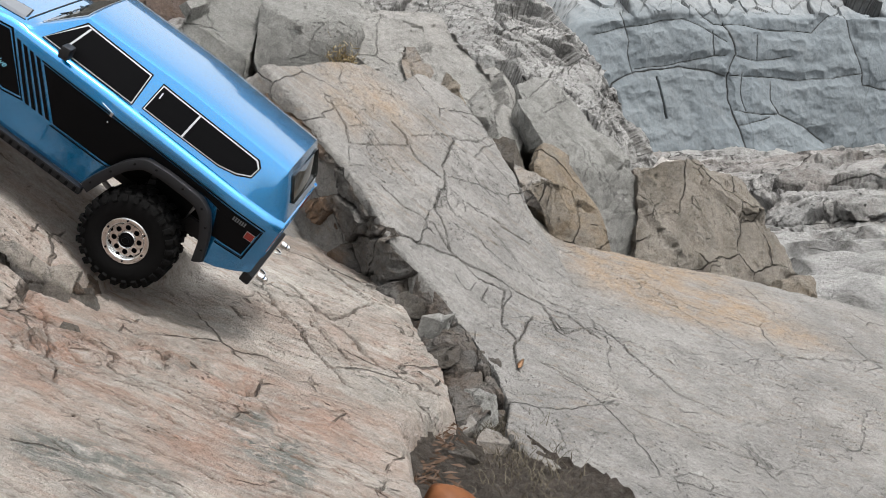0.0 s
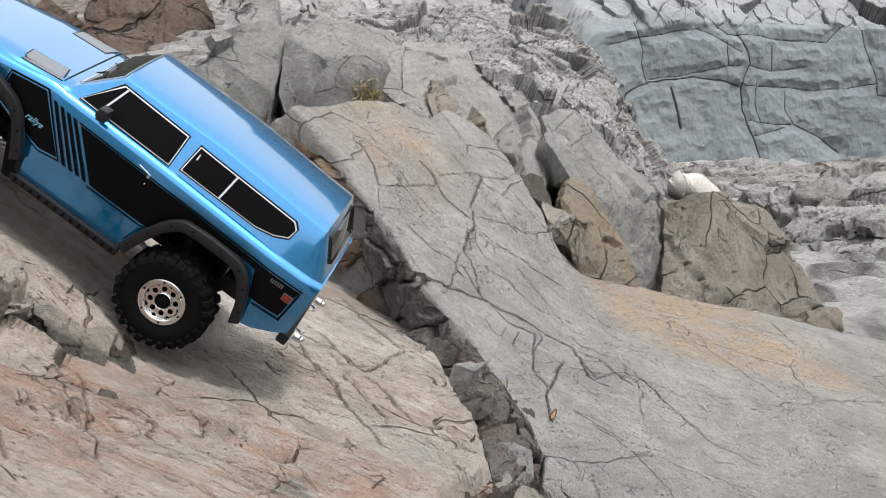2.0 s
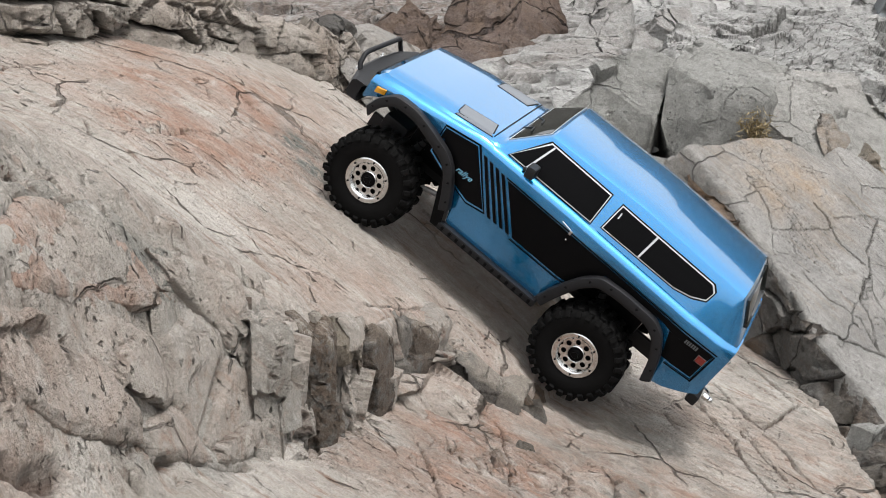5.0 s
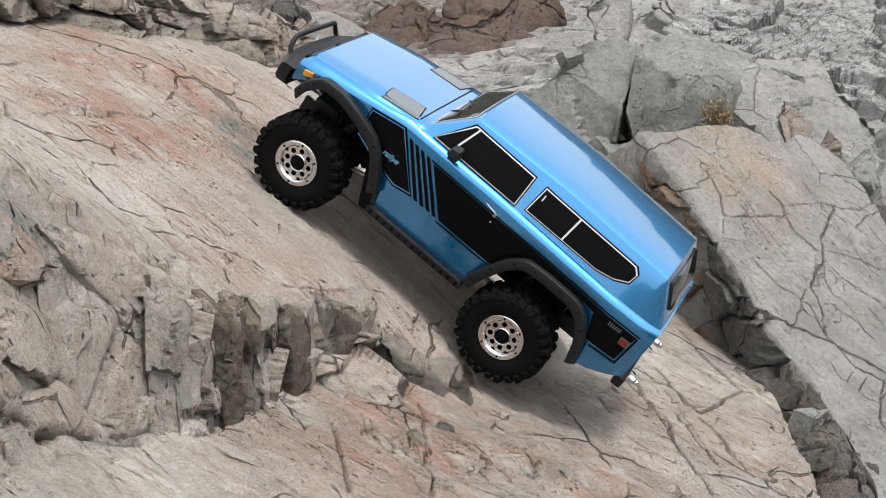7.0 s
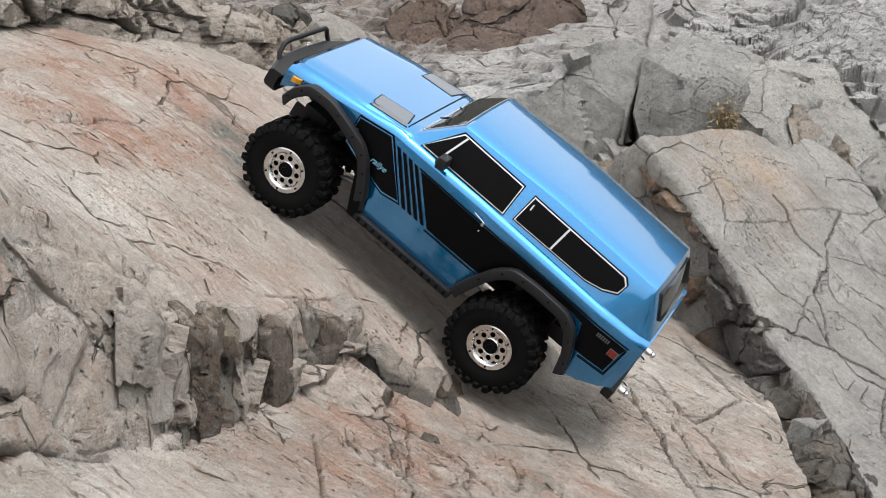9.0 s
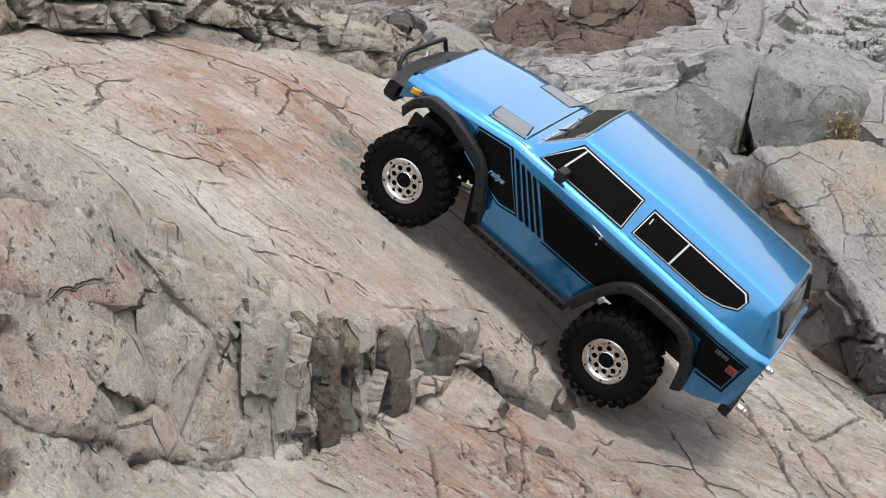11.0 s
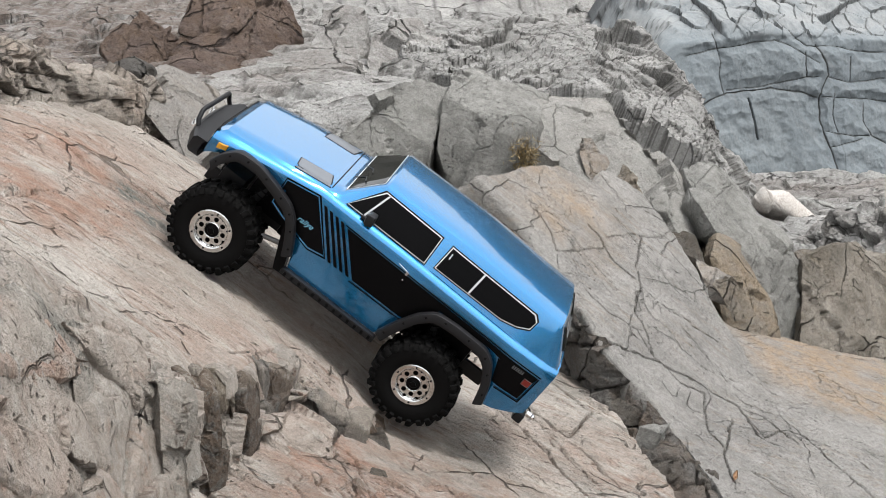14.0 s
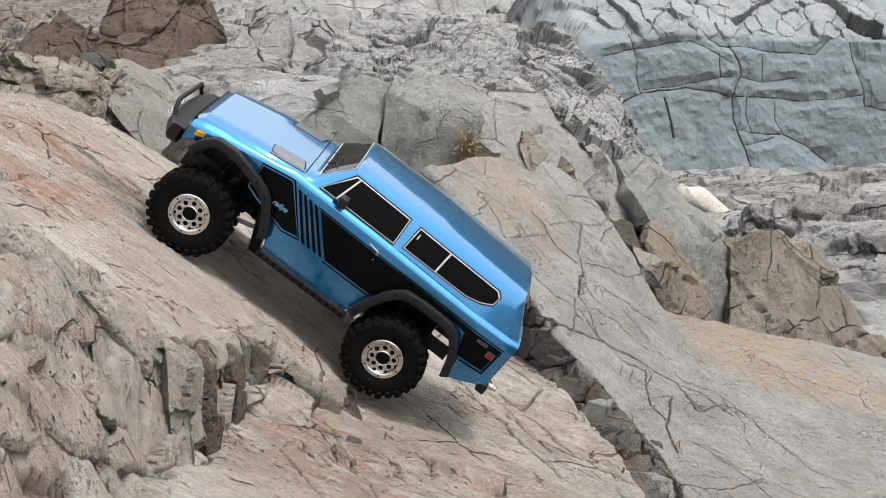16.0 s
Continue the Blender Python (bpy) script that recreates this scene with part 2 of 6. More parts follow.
def side(x, y, line):
    """Distance to a polyline, and on which side of it each place lies (+1: to the left as one goes along it)."""
    best, sign, firm = np.full(x.shape, 1e9), np.ones(x.shape), np.zeros(x.shape)
    for (ax, ay), (bx, by) in zip(line, line[1:]):
        ex, ey = bx - ax, by - ay
        s = np.clip(((x - ax) * ex + (y - ay) * ey) / (ex * ex + ey * ey), 0, 1)
        dx, dy = x - ax - s * ex, y - ay - s * ey
        d, turn = np.hypot(dx, dy), (ex * dy - ey * dx) / math.hypot(ex, ey)
        near = (d < best - 1e-7) | ((d < best + 1e-7) & (np.abs(turn) > firm))
        sign = np.where(near, np.where(turn >= 0, 1.0, -1.0), sign)
        firm = np.where(near, np.abs(turn), firm)
        best = np.minimum(best, d)
    return best, sign


def joints(u, v, lines, wander):
    """How deep the open joints cut (metres) and how much dirt lies in them. lines: (width, depth, polyline), and how dirty if not the usual."""
    cut, dirt = np.zeros(u.shape), np.zeros(u.shape)
    for width, depth, line, *mud in lines:
        a = np.array(line)
        box = (u > a[:, 0].min() - 0.2) & (u < a[:, 0].max() + 0.2) & (v > a[:, 1].min() - 0.2) & (v < a[:, 1].max() + 0.2)
        if not box.any():
            continue
        d, _ = side(u[box] + wander[box], v[box] - wander[box], line)
        w = width * (0.7 + 0.9 * np.abs(wander[box]) / (np.abs(wander).max() + 1e-9))
        cut[box] = np.maximum(cut[box], depth * np.clip(1 - d / w, 0, 1) ** 0.7)
        dirt[box] = np.maximum(dirt[box], np.clip(1.15 - d / (0.8 * w), 0, 1) * (mud[0] if mud else 0.85))
    return cut, dirt


def mesh_from(name, verts, quads, attributes, smooth=True):
    me = bpy.data.meshes.new(name)
    me.vertices.add(len(verts))
    me.vertices.foreach_set("co", np.ascontiguousarray(verts, dtype=np.float32).ravel())
    me.loops.add(quads.size)
    me.loops.foreach_set("vertex_index", np.ascontiguousarray(quads, dtype=np.int32).ravel())
    me.polygons.add(len(quads))
    me.polygons.foreach_set("loop_start", np.arange(0, quads.size, quads.shape[1], dtype=np.int32))
    me.polygons.foreach_set("loop_total", np.full(len(quads), quads.shape[1], dtype=np.int32))
    me.polygons.foreach_set("use_smooth", np.full(len(quads), smooth))
    me.update(calc_edges=True)
    for key, value in attributes.items():
        me.attributes.new(key, "FLOAT", "POINT").data.foreach_set("value", np.ascontiguousarray(value, dtype=np.float32))
    me.validate()
    me.set_sharp_from_angle(angle=radians(48))
    return me


def rough_up(p, nrm, amount, freq, seed, grain=(1, 1, 1)):
    """Push points along their normals: broad swells, then sharp fine relief."""
    q = p * np.array(grain)
    swell = fbm(q, freq, 4, seed)
    sharp = 1 - np.abs(fbm(q, freq * 4.3, 4, seed + 40)) * 2
    return p + nrm * (amount * (0.75 * swell + 0.3 * sharp))[:, None]


def sheet(name, us, vs, place, mat, thick, relief=(), solid=True, lines=(), tint=None, blocks=None, fresh=None, where=None):
    """A thick rock face over the grid us x vs. place(u, v) gives points; relief: (amount, frequency, seed, grain) along the normal;
    blocks: (frequency, height, joint depth, joint width, seed, stretch, tilt) rows split it into fracture blocks."""
    nu, nv = len(us), len(vs)
    u, v = (g.ravel() for g in np.meshgrid(us, vs))
    p = place(u, v)

    def normals(q):
        g = q.reshape(nv, nu, 3)
        n = np.cross(np.gradient(g, axis=1), np.gradient(g, axis=0)).reshape(-1, 3)
        return n / (np.linalg.norm(n, axis=1, keepdims=True) + 1e-12)

    nrm, dirt, still = normals(p), np.zeros(len(p)), p
    for freq, high, deep, wide, seed, stretch, tip in blocks or ():
        q = still * np.array(stretch)
        q = q + 0.10 / freq * np.stack([fbm(q, freq * 2.2, 3, seed + 5), fbm(q, freq * 2.2, 3, seed + 6), fbm(q, freq * 2.2, 3, seed + 7)], 1)
        joint, who, off = cells(q, freq, seed)
        lean = off[:, 0] * (hash01((who * 1e6).astype(np.int64), 1, 2, seed) - 0.5) + off[:, 1] * (hash01((who * 1e6).astype(np.int64), 3, 2, seed) - 0.5)
        gap = np.clip(1 - joint / wide, 0, 1)
        share = 1.0 if where is None else where(u, v)
        gap = gap * share
        p = p + nrm * (share * (high * (who - 0.5) + tip * lean) - deep * gap)[:, None]
        dirt = np.maximum(dirt, 0.75 * np.clip(gap * 1.6 - 0.6, 0, 1))
    for amount, freq, seed, grain in relief:
        p = rough_up(p, nrm, amount, freq, seed, grain)
    if lines:
        wander = 0.0032 * fbm(p, 40.0, 4, 91) if thick < 1.5 else 0.016 * fbm(p, 5.0, 3, 91)
        cut, mud = joints(u, v, lines, wander)
        p = p - nrm * cut[:, None]
        dirt = np.maximum(dirt, mud)
    zone = np.zeros(len(p)) if tint is None else np.clip(tint(u, v, p), 0, 1)
    bare = np.zeros(len(p)) if fresh is None else np.clip(fresh(u, v, p), 0, 1)
    i = np.arange(nu * nv).reshape(nv, nu)
    quads = np.stack([i[:-1, :-1], i[:-1, 1:], i[1:, 1:], i[1:, :-1]], -1).reshape(-1, 4)
    if solid:
        ring = np.concatenate([i[0, :], i[1:, -1], i[-1, -2::-1], i[-2:0:-1, 0]])
        back = normals(place(u, v)).mean(0)
        back /= np.linalg.norm(back)
        low = p[ring] - back * ((p[ring] - p.mean(0)) @ back - (((p - p.mean(0)) @ back).min() - thick))[:, None]
        j = len(p) + np.arange(len(ring))
        skirt = np.stack([ring, j, np.roll(j, -1), np.roll(ring, -1)], -1)
        p = np.concatenate([p, low])
        dirt, zone, bare = (np.concatenate([a, np.zeros(len(ring))]) for a in (dirt, zone, bare))
        quads = np.concatenate([quads, skirt])
    ob = new(name, mesh_from(name, p, quads, {"dirt": dirt, "tint": zone, "fresh": bare}))
    ob.data.materials.append(mat)
    return ob


def boulder(name, corners, mat, edge=0.02, amount=0.012, freq=9.0, seed=1, soften=2, tint=0.0, crack=None, parent=None, flat=0.5, bare=0.0):
    """One stone: the hull of its corners, broken edges, swells, chips and joints."""
    bm = bmesh.new()
    for c in corners:
        bm.verts.new(c)
    bmesh.ops.convex_hull(bm, input=bm.verts)
    bmesh.ops.delete(bm, geom=[v for v in bm.verts if not v.link_faces], context="VERTS")
    bmesh.ops.triangulate(bm, faces=bm.faces)
    for _ in range(7):
        long = [e for e in bm.edges if e.calc_length() > edge * 1.5]
        if not long or len(bm.verts) > 26000:
            break
        bmesh.ops.subdivide_edges(bm, edges=long, cuts=1)
        bmesh.ops.triangulate(bm, faces=[f for f in bm.faces if len(f.verts) > 3])
    for _ in range(soften):
        bmesh.ops.smooth_vert(bm, verts=bm.verts, factor=0.5, use_axis_x=True, use_axis_y=True, use_axis_z=True)
    bm.normal_update()
    p, nrm = np.array([v.co[:] for v in bm.verts]), np.array([v.normal[:] for v in bm.verts])
    tris = np.array([[v.index for v in f.verts] for f in bm.faces])
    bm.verts.index_update()
    tris = np.array([[v.index for v in f.verts] for f in bm.faces])
    bm.free()
    dirt = np.zeros(len(p))
    q = p + 0.05 / freq * np.stack([fbm(p, freq * 2, 2, seed + 3), fbm(p, freq * 2, 2, seed + 4), fbm(p, freq * 2, 2, seed + 5)], 1)
    joint, who, off = cells(q, freq * 0.55, seed)
    code = (who * 1e6).astype(np.int64)
    tilt = sum(off[:, k] * (hash01(code, k, 5, seed) - 0.5) for k in range(3))
    p = p + nrm * (flat * (amount * 1.2 * (who - 0.5) + 0.9 * tilt))[:, None]
    if crack:
        wide, deep = crack
        gap = np.clip(1 - joint / wide, 0, 1)
        p = p - nrm * (deep * gap)[:, None]
        dirt = 0.8 * np.clip(gap * 1.5 - 0.5, 0, 1)
    p = rough_up(p, nrm, amount, freq, seed + 9)
    zone = np.clip(tint + 0.6 * tint * fbm(p, freq * 0.7, 3, seed + 21), 0, 1)
    ob = new(name, mesh_from(name, p, tris, {"dirt": dirt, "tint": zone, "fresh": np.full(len(p), bare)}))
    ob.data.materials.append(mat)
    if parent:
        ob.parent = parent
    return ob


# ---- the outcrop ----
LEDGE = [(-0.34, -1.2), (-0.26, -0.72), (-0.225, -0.56), (-0.192, -0.455), (-0.170, -0.440), (-0.166, -0.345), (-0.148, -0.335), (-0.158, -0.285), (-0.140, -0.257), (-0.134, -0.232), (-0.104, -0.186), (-0.096, -0.130), (-0.086, -0.105), (-0.062, -0.082), (-0.056, -0.030), (-0.030, -0.045), (0.014, -0.034), (0.050, -0.026), (0.064, 0.02), (0.10, 0.07), (0.15, 0.14), (0.24, 0.34), (0.30, 0.7)]
SLAB_EDGE = [(0.37, -1.2), (0.385, -0.5), (0.396, -0.288), (0.406, -0.167), (0.410, -0.105), (0.45, -0.04), (0.505, 0.03), (0.512, 0.10), (0.517, 0.20), (0.521, 0.373), (0.513, 0.548), (0.507, 0.72), (0.495, 0.89), (0.45, 1.2)]


def near(u, v, x, y, r, sx=1.0, sy=1.0):
    return ease(r, 0.3 * r, np.hypot((u - x) * sx, (v - y) * sy))


def upper_slab(x, y):
    main = -0.046 - 0.737 * x + 0.107 * y
    hump = -0.078 - 1.122 * x + 0.099 * y
    crown = 0.115 - 0.306 * x + 0.083 * y + 0.10 * ease(-0.25, -0.6, y)
    up = main + (hump - main) * ease(-0.2, -0.5, y)
    d, s = side(x, y, LEDGE)
    up = up - 0.030 * ease(0.10, 0.0, d) * ease(-0.11, 0.0, x) * ease(0.14, 0.05, x)
    # swells that carry the wheels
    far, _ = side(x, y, [(-0.12, 0.265), (0.13, 0.20)])
    up = up + 0.034 * ease(0.105, 0.02, far) * ease(-0.24, -0.16, x) + 0.011 * near(x, y, 0.06, 0.015, 0.08)
    # the hump's front edge is worn round
    up = up - 0.02 * ease(0.07, -0.01, d * s) ** 2 * ease(-0.42, -0.50, y)
    return smin(up, crown, 0.03)


def lower_slab(x, y):
    apron = -0.112 - 0.388 * x + 0.101 * y
    lower = -0.138 - 0.466 * x - 0.037 * y
    return smax(lower, apron, 0.02)


def slab_height(x, y):
    q = np.stack([x, y, 0 * x], 1)
    jag = 0.010 * fbm(q, 22.0, 4, 5) + 0.007 * vnoise(q * 16.0, 8)
    up, low = upper_slab(x, y), lower_slab(x, y)
    d, s = side(x, y, LEDGE)
    # the ledge is upright along the blocks and rolls over at the hump's front
    roll = ease(-0.42, -0.50, y)
    step = ease(0.003 - 0.02 * roll, 0.010 + 0.055 * roll, d * s + 0.8 * roll * jag)
    z = low + np.maximum(up - low, 0) * step
    d, s = side(x, y, SLAB_EDGE)
    z = z - 0.30 * ease(-0.003, 0.035, -d * s + 0.7 * jag)
    # the outcrop's outer flanks run down into the ground
    flank = np.maximum(ease(-0.96, -1.09, y + 4 * jag), ease(-0.80, -1.15, x + 5 * jag))
    return z - 0.5 * ease(0.62, 1.0, y) * ease(0.1, -0.2, x) - 0.55 * flank


def slab_tint(u, v, p):
    """Pink and rust-coloured mineral zones."""
    pink = near(u, v, -0.37, 0.16, 0.30, 1.3, 0.9) + 0.8 * near(u, v, -0.36, -0.05, 0.16, 1.6, 1.0) + 0.9 * near(u, v, 0.08, -0.2, 0.32, 0.8, 1.2) + 0.8 * near(u, v, -0.28, -0.78, 0.09, 1.5, 0.8)
    ochre = 0.7 * near(u, v, -0.295, -0.62, 0.07, 1.6, 0.8)
    d, s = side(u, v, LEDGE)
    pink = pink + 0.3 * ease(0.0, 0.04, -d * s)
    return (pink + ochre) * (0.6 + 0.9 * fbm(p, 9.0, 4, 33)) + 0.06 + 0.6 * fbm(p * np.array([0.6, 1, 0.6]), 7.0, 4, 34)


def slab_fresh(u, v, p):
    """Grey and grey-green stone where the weathered skin has broken away."""
    d, s = side(u, v, BREAK)
    band = ease(0.030, 0.004, d) * ease(-0.36, -0.30, u)
    grey = 0.9 * near(u, v, -0.245, -0.60, 0.05, 2.0, 1.0) + 0.9 * near(u, v, -0.215, -0.52, 0.06, 1.5, 0.8) + 0.8 * near(u, v, -0.36, -0.68, 0.03) + 1.4 * near(u, v, -0.235, 0.20, 0.10, 1.5, 0.8) + 0.8 * near(u, v, 0.03, -0.24, 0.05, 1.0, 0.9) + 1.3 * near(u, v, 0.09, -0.51, 0.10, 1.2, 1.2) + 1.3 * near(u, v, 0.245, -0.31, 0.13, 2.2, 0.9)
    d, s = side(u, v, LEDGE)
    grey = grey + 0.5 * ease(0.01, 0.05, -d * s)
    return np.maximum(0.75 * band, 0.8 * grey) * (0.6 + 1.3 * fbm(p, 22.0, 4, 35))


# where the skin of the slab has broken off in layers
BREAK = [(-0.383, -0.644), (-0.351, -0.592), (-0.319, -0.617), (-0.309, -0.578), (-0.289, -0.541), (-0.263, -0.517), (-0.240, -0.459), (-0.217, -0.423), (-0.198, -0.400), (-0.180, -0.345), (-0.160, -0.29)]
SCARPS = [
    (0.016, 0.05, BREAK),
    (0.010, 0.04, [(-0.34, -0.55), (-0.30, -0.505), (-0.26, -0.46), (-0.225, -0.40), (-0.19, -0.33)]),
    (-0.020, 0.12, [(-0.310, -0.789), (-0.303, -0.756), (-0.293, -0.740), (-0.281, -0.703), (-0.269, -0.678), (-0.260, -0.668), (-0.247, -0.621), (-0.240, -0.597)]),
    (0.010, 0.05, [(-0.031, -0.227), (0.020, -0.214), (0.071, -0.185), (0.121, -0.143), (0.155, -0.138), (0.181, -0.132), (0.217, -0.144)]),
    (0.007, 0.06, [(-0.110, -0.234), (-0.061, -0.215), (-0.006, -0.205)]),
    (0.008, 0.05, [(-0.441, -0.027), (-0.406, -0.082), (-0.385, -0.073), (-0.361, -0.034)]),
    (0.004, 0.06, [(0.310, 0.305), (0.330, 0.27), (0.350, 0.21), (0.365, 0.14), (0.38, 0.06)]),
    (0.006, 0.04, [(0.073, -0.052), (0.089, -0.065), (0.128, -0.074), (0.18, -0.06)]),
    (0.005, 0.03, [(0.02, -0.13), (0.06, -0.125), (0.11, -0.10)]),
]
SLAB_LINES = [
    (0.0067, 0.016, [(-0.358, -0.647), (-0.347, -0.671), (-0.335, -0.672), (-0.321, -0.688), (-0.313, -0.701), (-0.304, -0.708), (-0.296, -0.716)]),
    (0.0075, 0.020, [(-0.351, -0.592), (-0.338, -0.603), (-0.326, -0.596)]),
    (0.0033, 0.006, [(-0.313, -0.701), (-0.314, -0.677), (-0.317, -0.638), (-0.320, -0.610)]),
    (0.0037, 0.008, [(-0.323, -0.836), (-0.312, -0.828), (-0.307, -0.792)]),
    (0.0067, 0.014, [(-0.312, -0.828), (-0.305, -0.816), (-0.295, -0.797), (-0.286, -0.780), (-0.274, -0.749), (-0.271, -0.735), (-0.265, -0.708)]),
    (0.0037, 0.008, [(-0.283, -0.795), (-0.284, -0.783), (-0.274, -0.749)]),
    (0.0037, 0.008, [(-0.295, -0.673), (-0.289, -0.668), (-0.282, -0.677)]),
    (0.002, 0.006, [(-0.307, -0.832), (-0.303, -0.841), (-0.295, -0.841), (-0.291, -0.845)]),
    (0.0025, 0.008, [(-0.485, -0.157), (-0.464, -0.147), (-0.458, -0.091)]),
    (0.002, 0.005, [(-0.403, 0.219), (-0.376, 0.196), (-0.364, 0.160)]),
    (0.0018, 0.005, [(-0.345, 0.359), (-0.318, 0.327)]),
    (0.0018, 0.005, [(-0.308, 0.299), (-0.290, 0.273)]),
    (0.0018, 0.005, [(-0.423, -0.153), (-0.408, -0.188), (-0.402, -0.182)]),
    (0.0016, 0.004, [(-0.388, -0.096), (-0.325, 0.036)]),
    (0.002, 0.006, [(-0.399, -0.594), (-0.377, -0.544)]),
    (0.002, 0.006, [(-0.550, -0.148), (-0.542, -0.056), (-0.513, 0.051)]),
    (0.0018, 0.008, [(0.271, 0.242), (0.301, 0.213), (0.321, 0.176), (0.330, 0.063), (0.348, 0.004), (0.355, -0.027)]),
    (0.0018, 0.008, [(0.342, 0.208), (0.357, 0.146), (0.379, 0.078)]),
    (0.0022, 0.006, [(0.241, 0.133), (0.259, 0.127)]),
    (0.002, 0.006, [(0.015, -0.104), (0.026, -0.198), (0.028, -0.252), (0.042, -0.272), (0.041, -0.316)]),
    (0.0025, 0.008, [(0.353, 0.444), (0.383, 0.434), (0.420, 0.405)]),
    (0.0025, 0.008, [(-0.068, -0.229), (-0.043, -0.321), (-0.026, -0.390)]),
    (0.0025, 0.008, [(0.310, 0.305), (0.338, 0.296), (0.356, 0.24), (0.391, 0.267)]),
    (0.004, 0.016, [(-0.190, -0.50), (-0.205, -0.535), (-0.222, -0.56), (-0.235, -0.60)]),
    (0.004, 0.014, [(-0.200, -0.47), (-0.222, -0.49), (-0.238, -0.52)]),
    (0.0025, 0.010, [(-0.225, -0.58), (-0.24, -0.61), (-0.255, -0.64)]),
    (0.0030, 0.012, [(0.322, 0.348), (0.355, 0.255), (0.374, 0.229), (0.461, 0.398), (0.521, 0.373)]),
    (0.0030, 0.012, [(0.284, 0.264), (0.314, 0.163), (0.341, 0.014)]),
    (0.0030, 0.012, [(0.388, 0.577), (0.422, 0.462), (0.461, 0.398)]),
    (0.0030, 0.012, [(0.227, 0.153), (0.244, 0.114)]),
    (0.0030, 0.012, [(0.371, 0.212), (0.403, 0.146), (0.420, 0.076)]),
    (0.0030, 0.012, [(0.405, 0.481), (0.454, 0.424), (0.502, 0.404)]),
    (0.0020, 0.006, [(-0.13, -0.16), (-0.09, -0.09), (-0.06, 0.0), (-0.075, 0.03)]),
]
rng = random.Random(5)
for _ in range(60):
    # short fractures along the grain of the slab
    x, y = rng.uniform(-0.55, 0.42), rng.uniform(-0.6, 0.45)
    far, lean = rng.uniform(0.015, 0.07), rng.gauss(-0.25, 0.25)
    line = [(x, y)]
    for _ in range(4):
        line.append((line[-1][0] + far / 4, line[-1][1] + far / 4 * (lean + rng.gauss(0, 0.25))))
    SLAB_LINES.append((rng.uniform(0.0008, 0.0017), rng.uniform(0.002, 0.005), line))


for _ in range(34):
    # longer fractures down the lower slab
    x, y = rng.uniform(-0.12, 0.30), rng.uniform(-0.62, -0.10)
    far, lean = rng.uniform(0.06, 0.20), rng.gauss(-0.35, 0.2)
    line = [(x, y)]
    for _ in range(6):
        line.append((line[-1][0] + far / 6, line[-1][1] + far / 6 * (lean + rng.gauss(0, 0.35))))
    SLAB_LINES.append((rng.uniform(0.001, 0.0026), rng.uniform(0.003, 0.008), line))


def slab_place(u, v):
    z = slab_height(u, v)
    q = np.stack([u, v, z], 1)
    wander = 0.006 * fbm(q, 30.0, 4, 21)
    for high, fade, line in SCARPS:
        d, s = side(u + wander, v + wander, line)
        below = ease(0.0015, -0.0015, d * s)
        z = z - high * below * ease(fade, 0.0, d) * (0.7 + 0.6 * fbm(q, 18.0, 3, 23))
    # loosened layers beside the broken edge
    d, s = side(u, v, BREAK)
    loose = ease(0.075, 0.01, d) * ease(-0.42, -0.33, u) + ease(0.05, 0.01, side(u, v, SCARPS[3][2])[0]) + 0.8 * ease(0.04, 0.005, side(u, v, SCARPS[2][2])[0]) + 0.45 * ease(0.075, 0.02, side(u, v, SLAB_EDGE)[0]) * ease(-0.1, 0.0, v)
    w = q * np.array([1.0, 0.75, 1.0]) + 0.012 * np.stack([fbm(q, 30.0, 3, 25), fbm(q, 30.0, 3, 26), fbm(q, 30.0, 3, 27)], 1)
    joint, who, off = cells(w, 26.0, 28)
    code = (who * 1e6).astype(np.int64)
    lean = off[:, 0] * (hash01(code, 1, 2, 29) - 0.5) + off[:, 1] * (hash01(code, 3, 2, 29) - 0.5)
    z = z + np.clip(loose, 0, 1) * (0.016 * (who - 0.6) + 1.1 * lean - 0.006 * np.clip(1 - joint / 0.003, 0, 1))
    return np.stack([u, v, z], 1)


SX = np.concatenate([np.linspace(-1.2, -0.66, 60), np.linspace(-0.655, 0.47, 570), np.linspace(0.475, 0.62, 16)])
SY = np.concatenate([np.linspace(-1.1, -0.89, 24), np.linspace(-0.885, 0.35, 560), np.linspace(0.354, 1.0, 130)])
slab = tagged(sheet("rock_slab", SX, SY, slab_place, MAT_SLAB, 0.25,
                    [(0.008, 7.0, 3, (0.6, 1.0, 0.6)), (0.0034, 26.0, 13, (0.22, 0.9, 0.22)), (0.0012, 110.0, 14, (1.0, 0.7, 1.0))], True, SLAB_LINES, slab_tint, None, slab_fresh),
              "sloping pale pinkish-tan bedrock slab with a broken ledge", "rock", kind="structure")

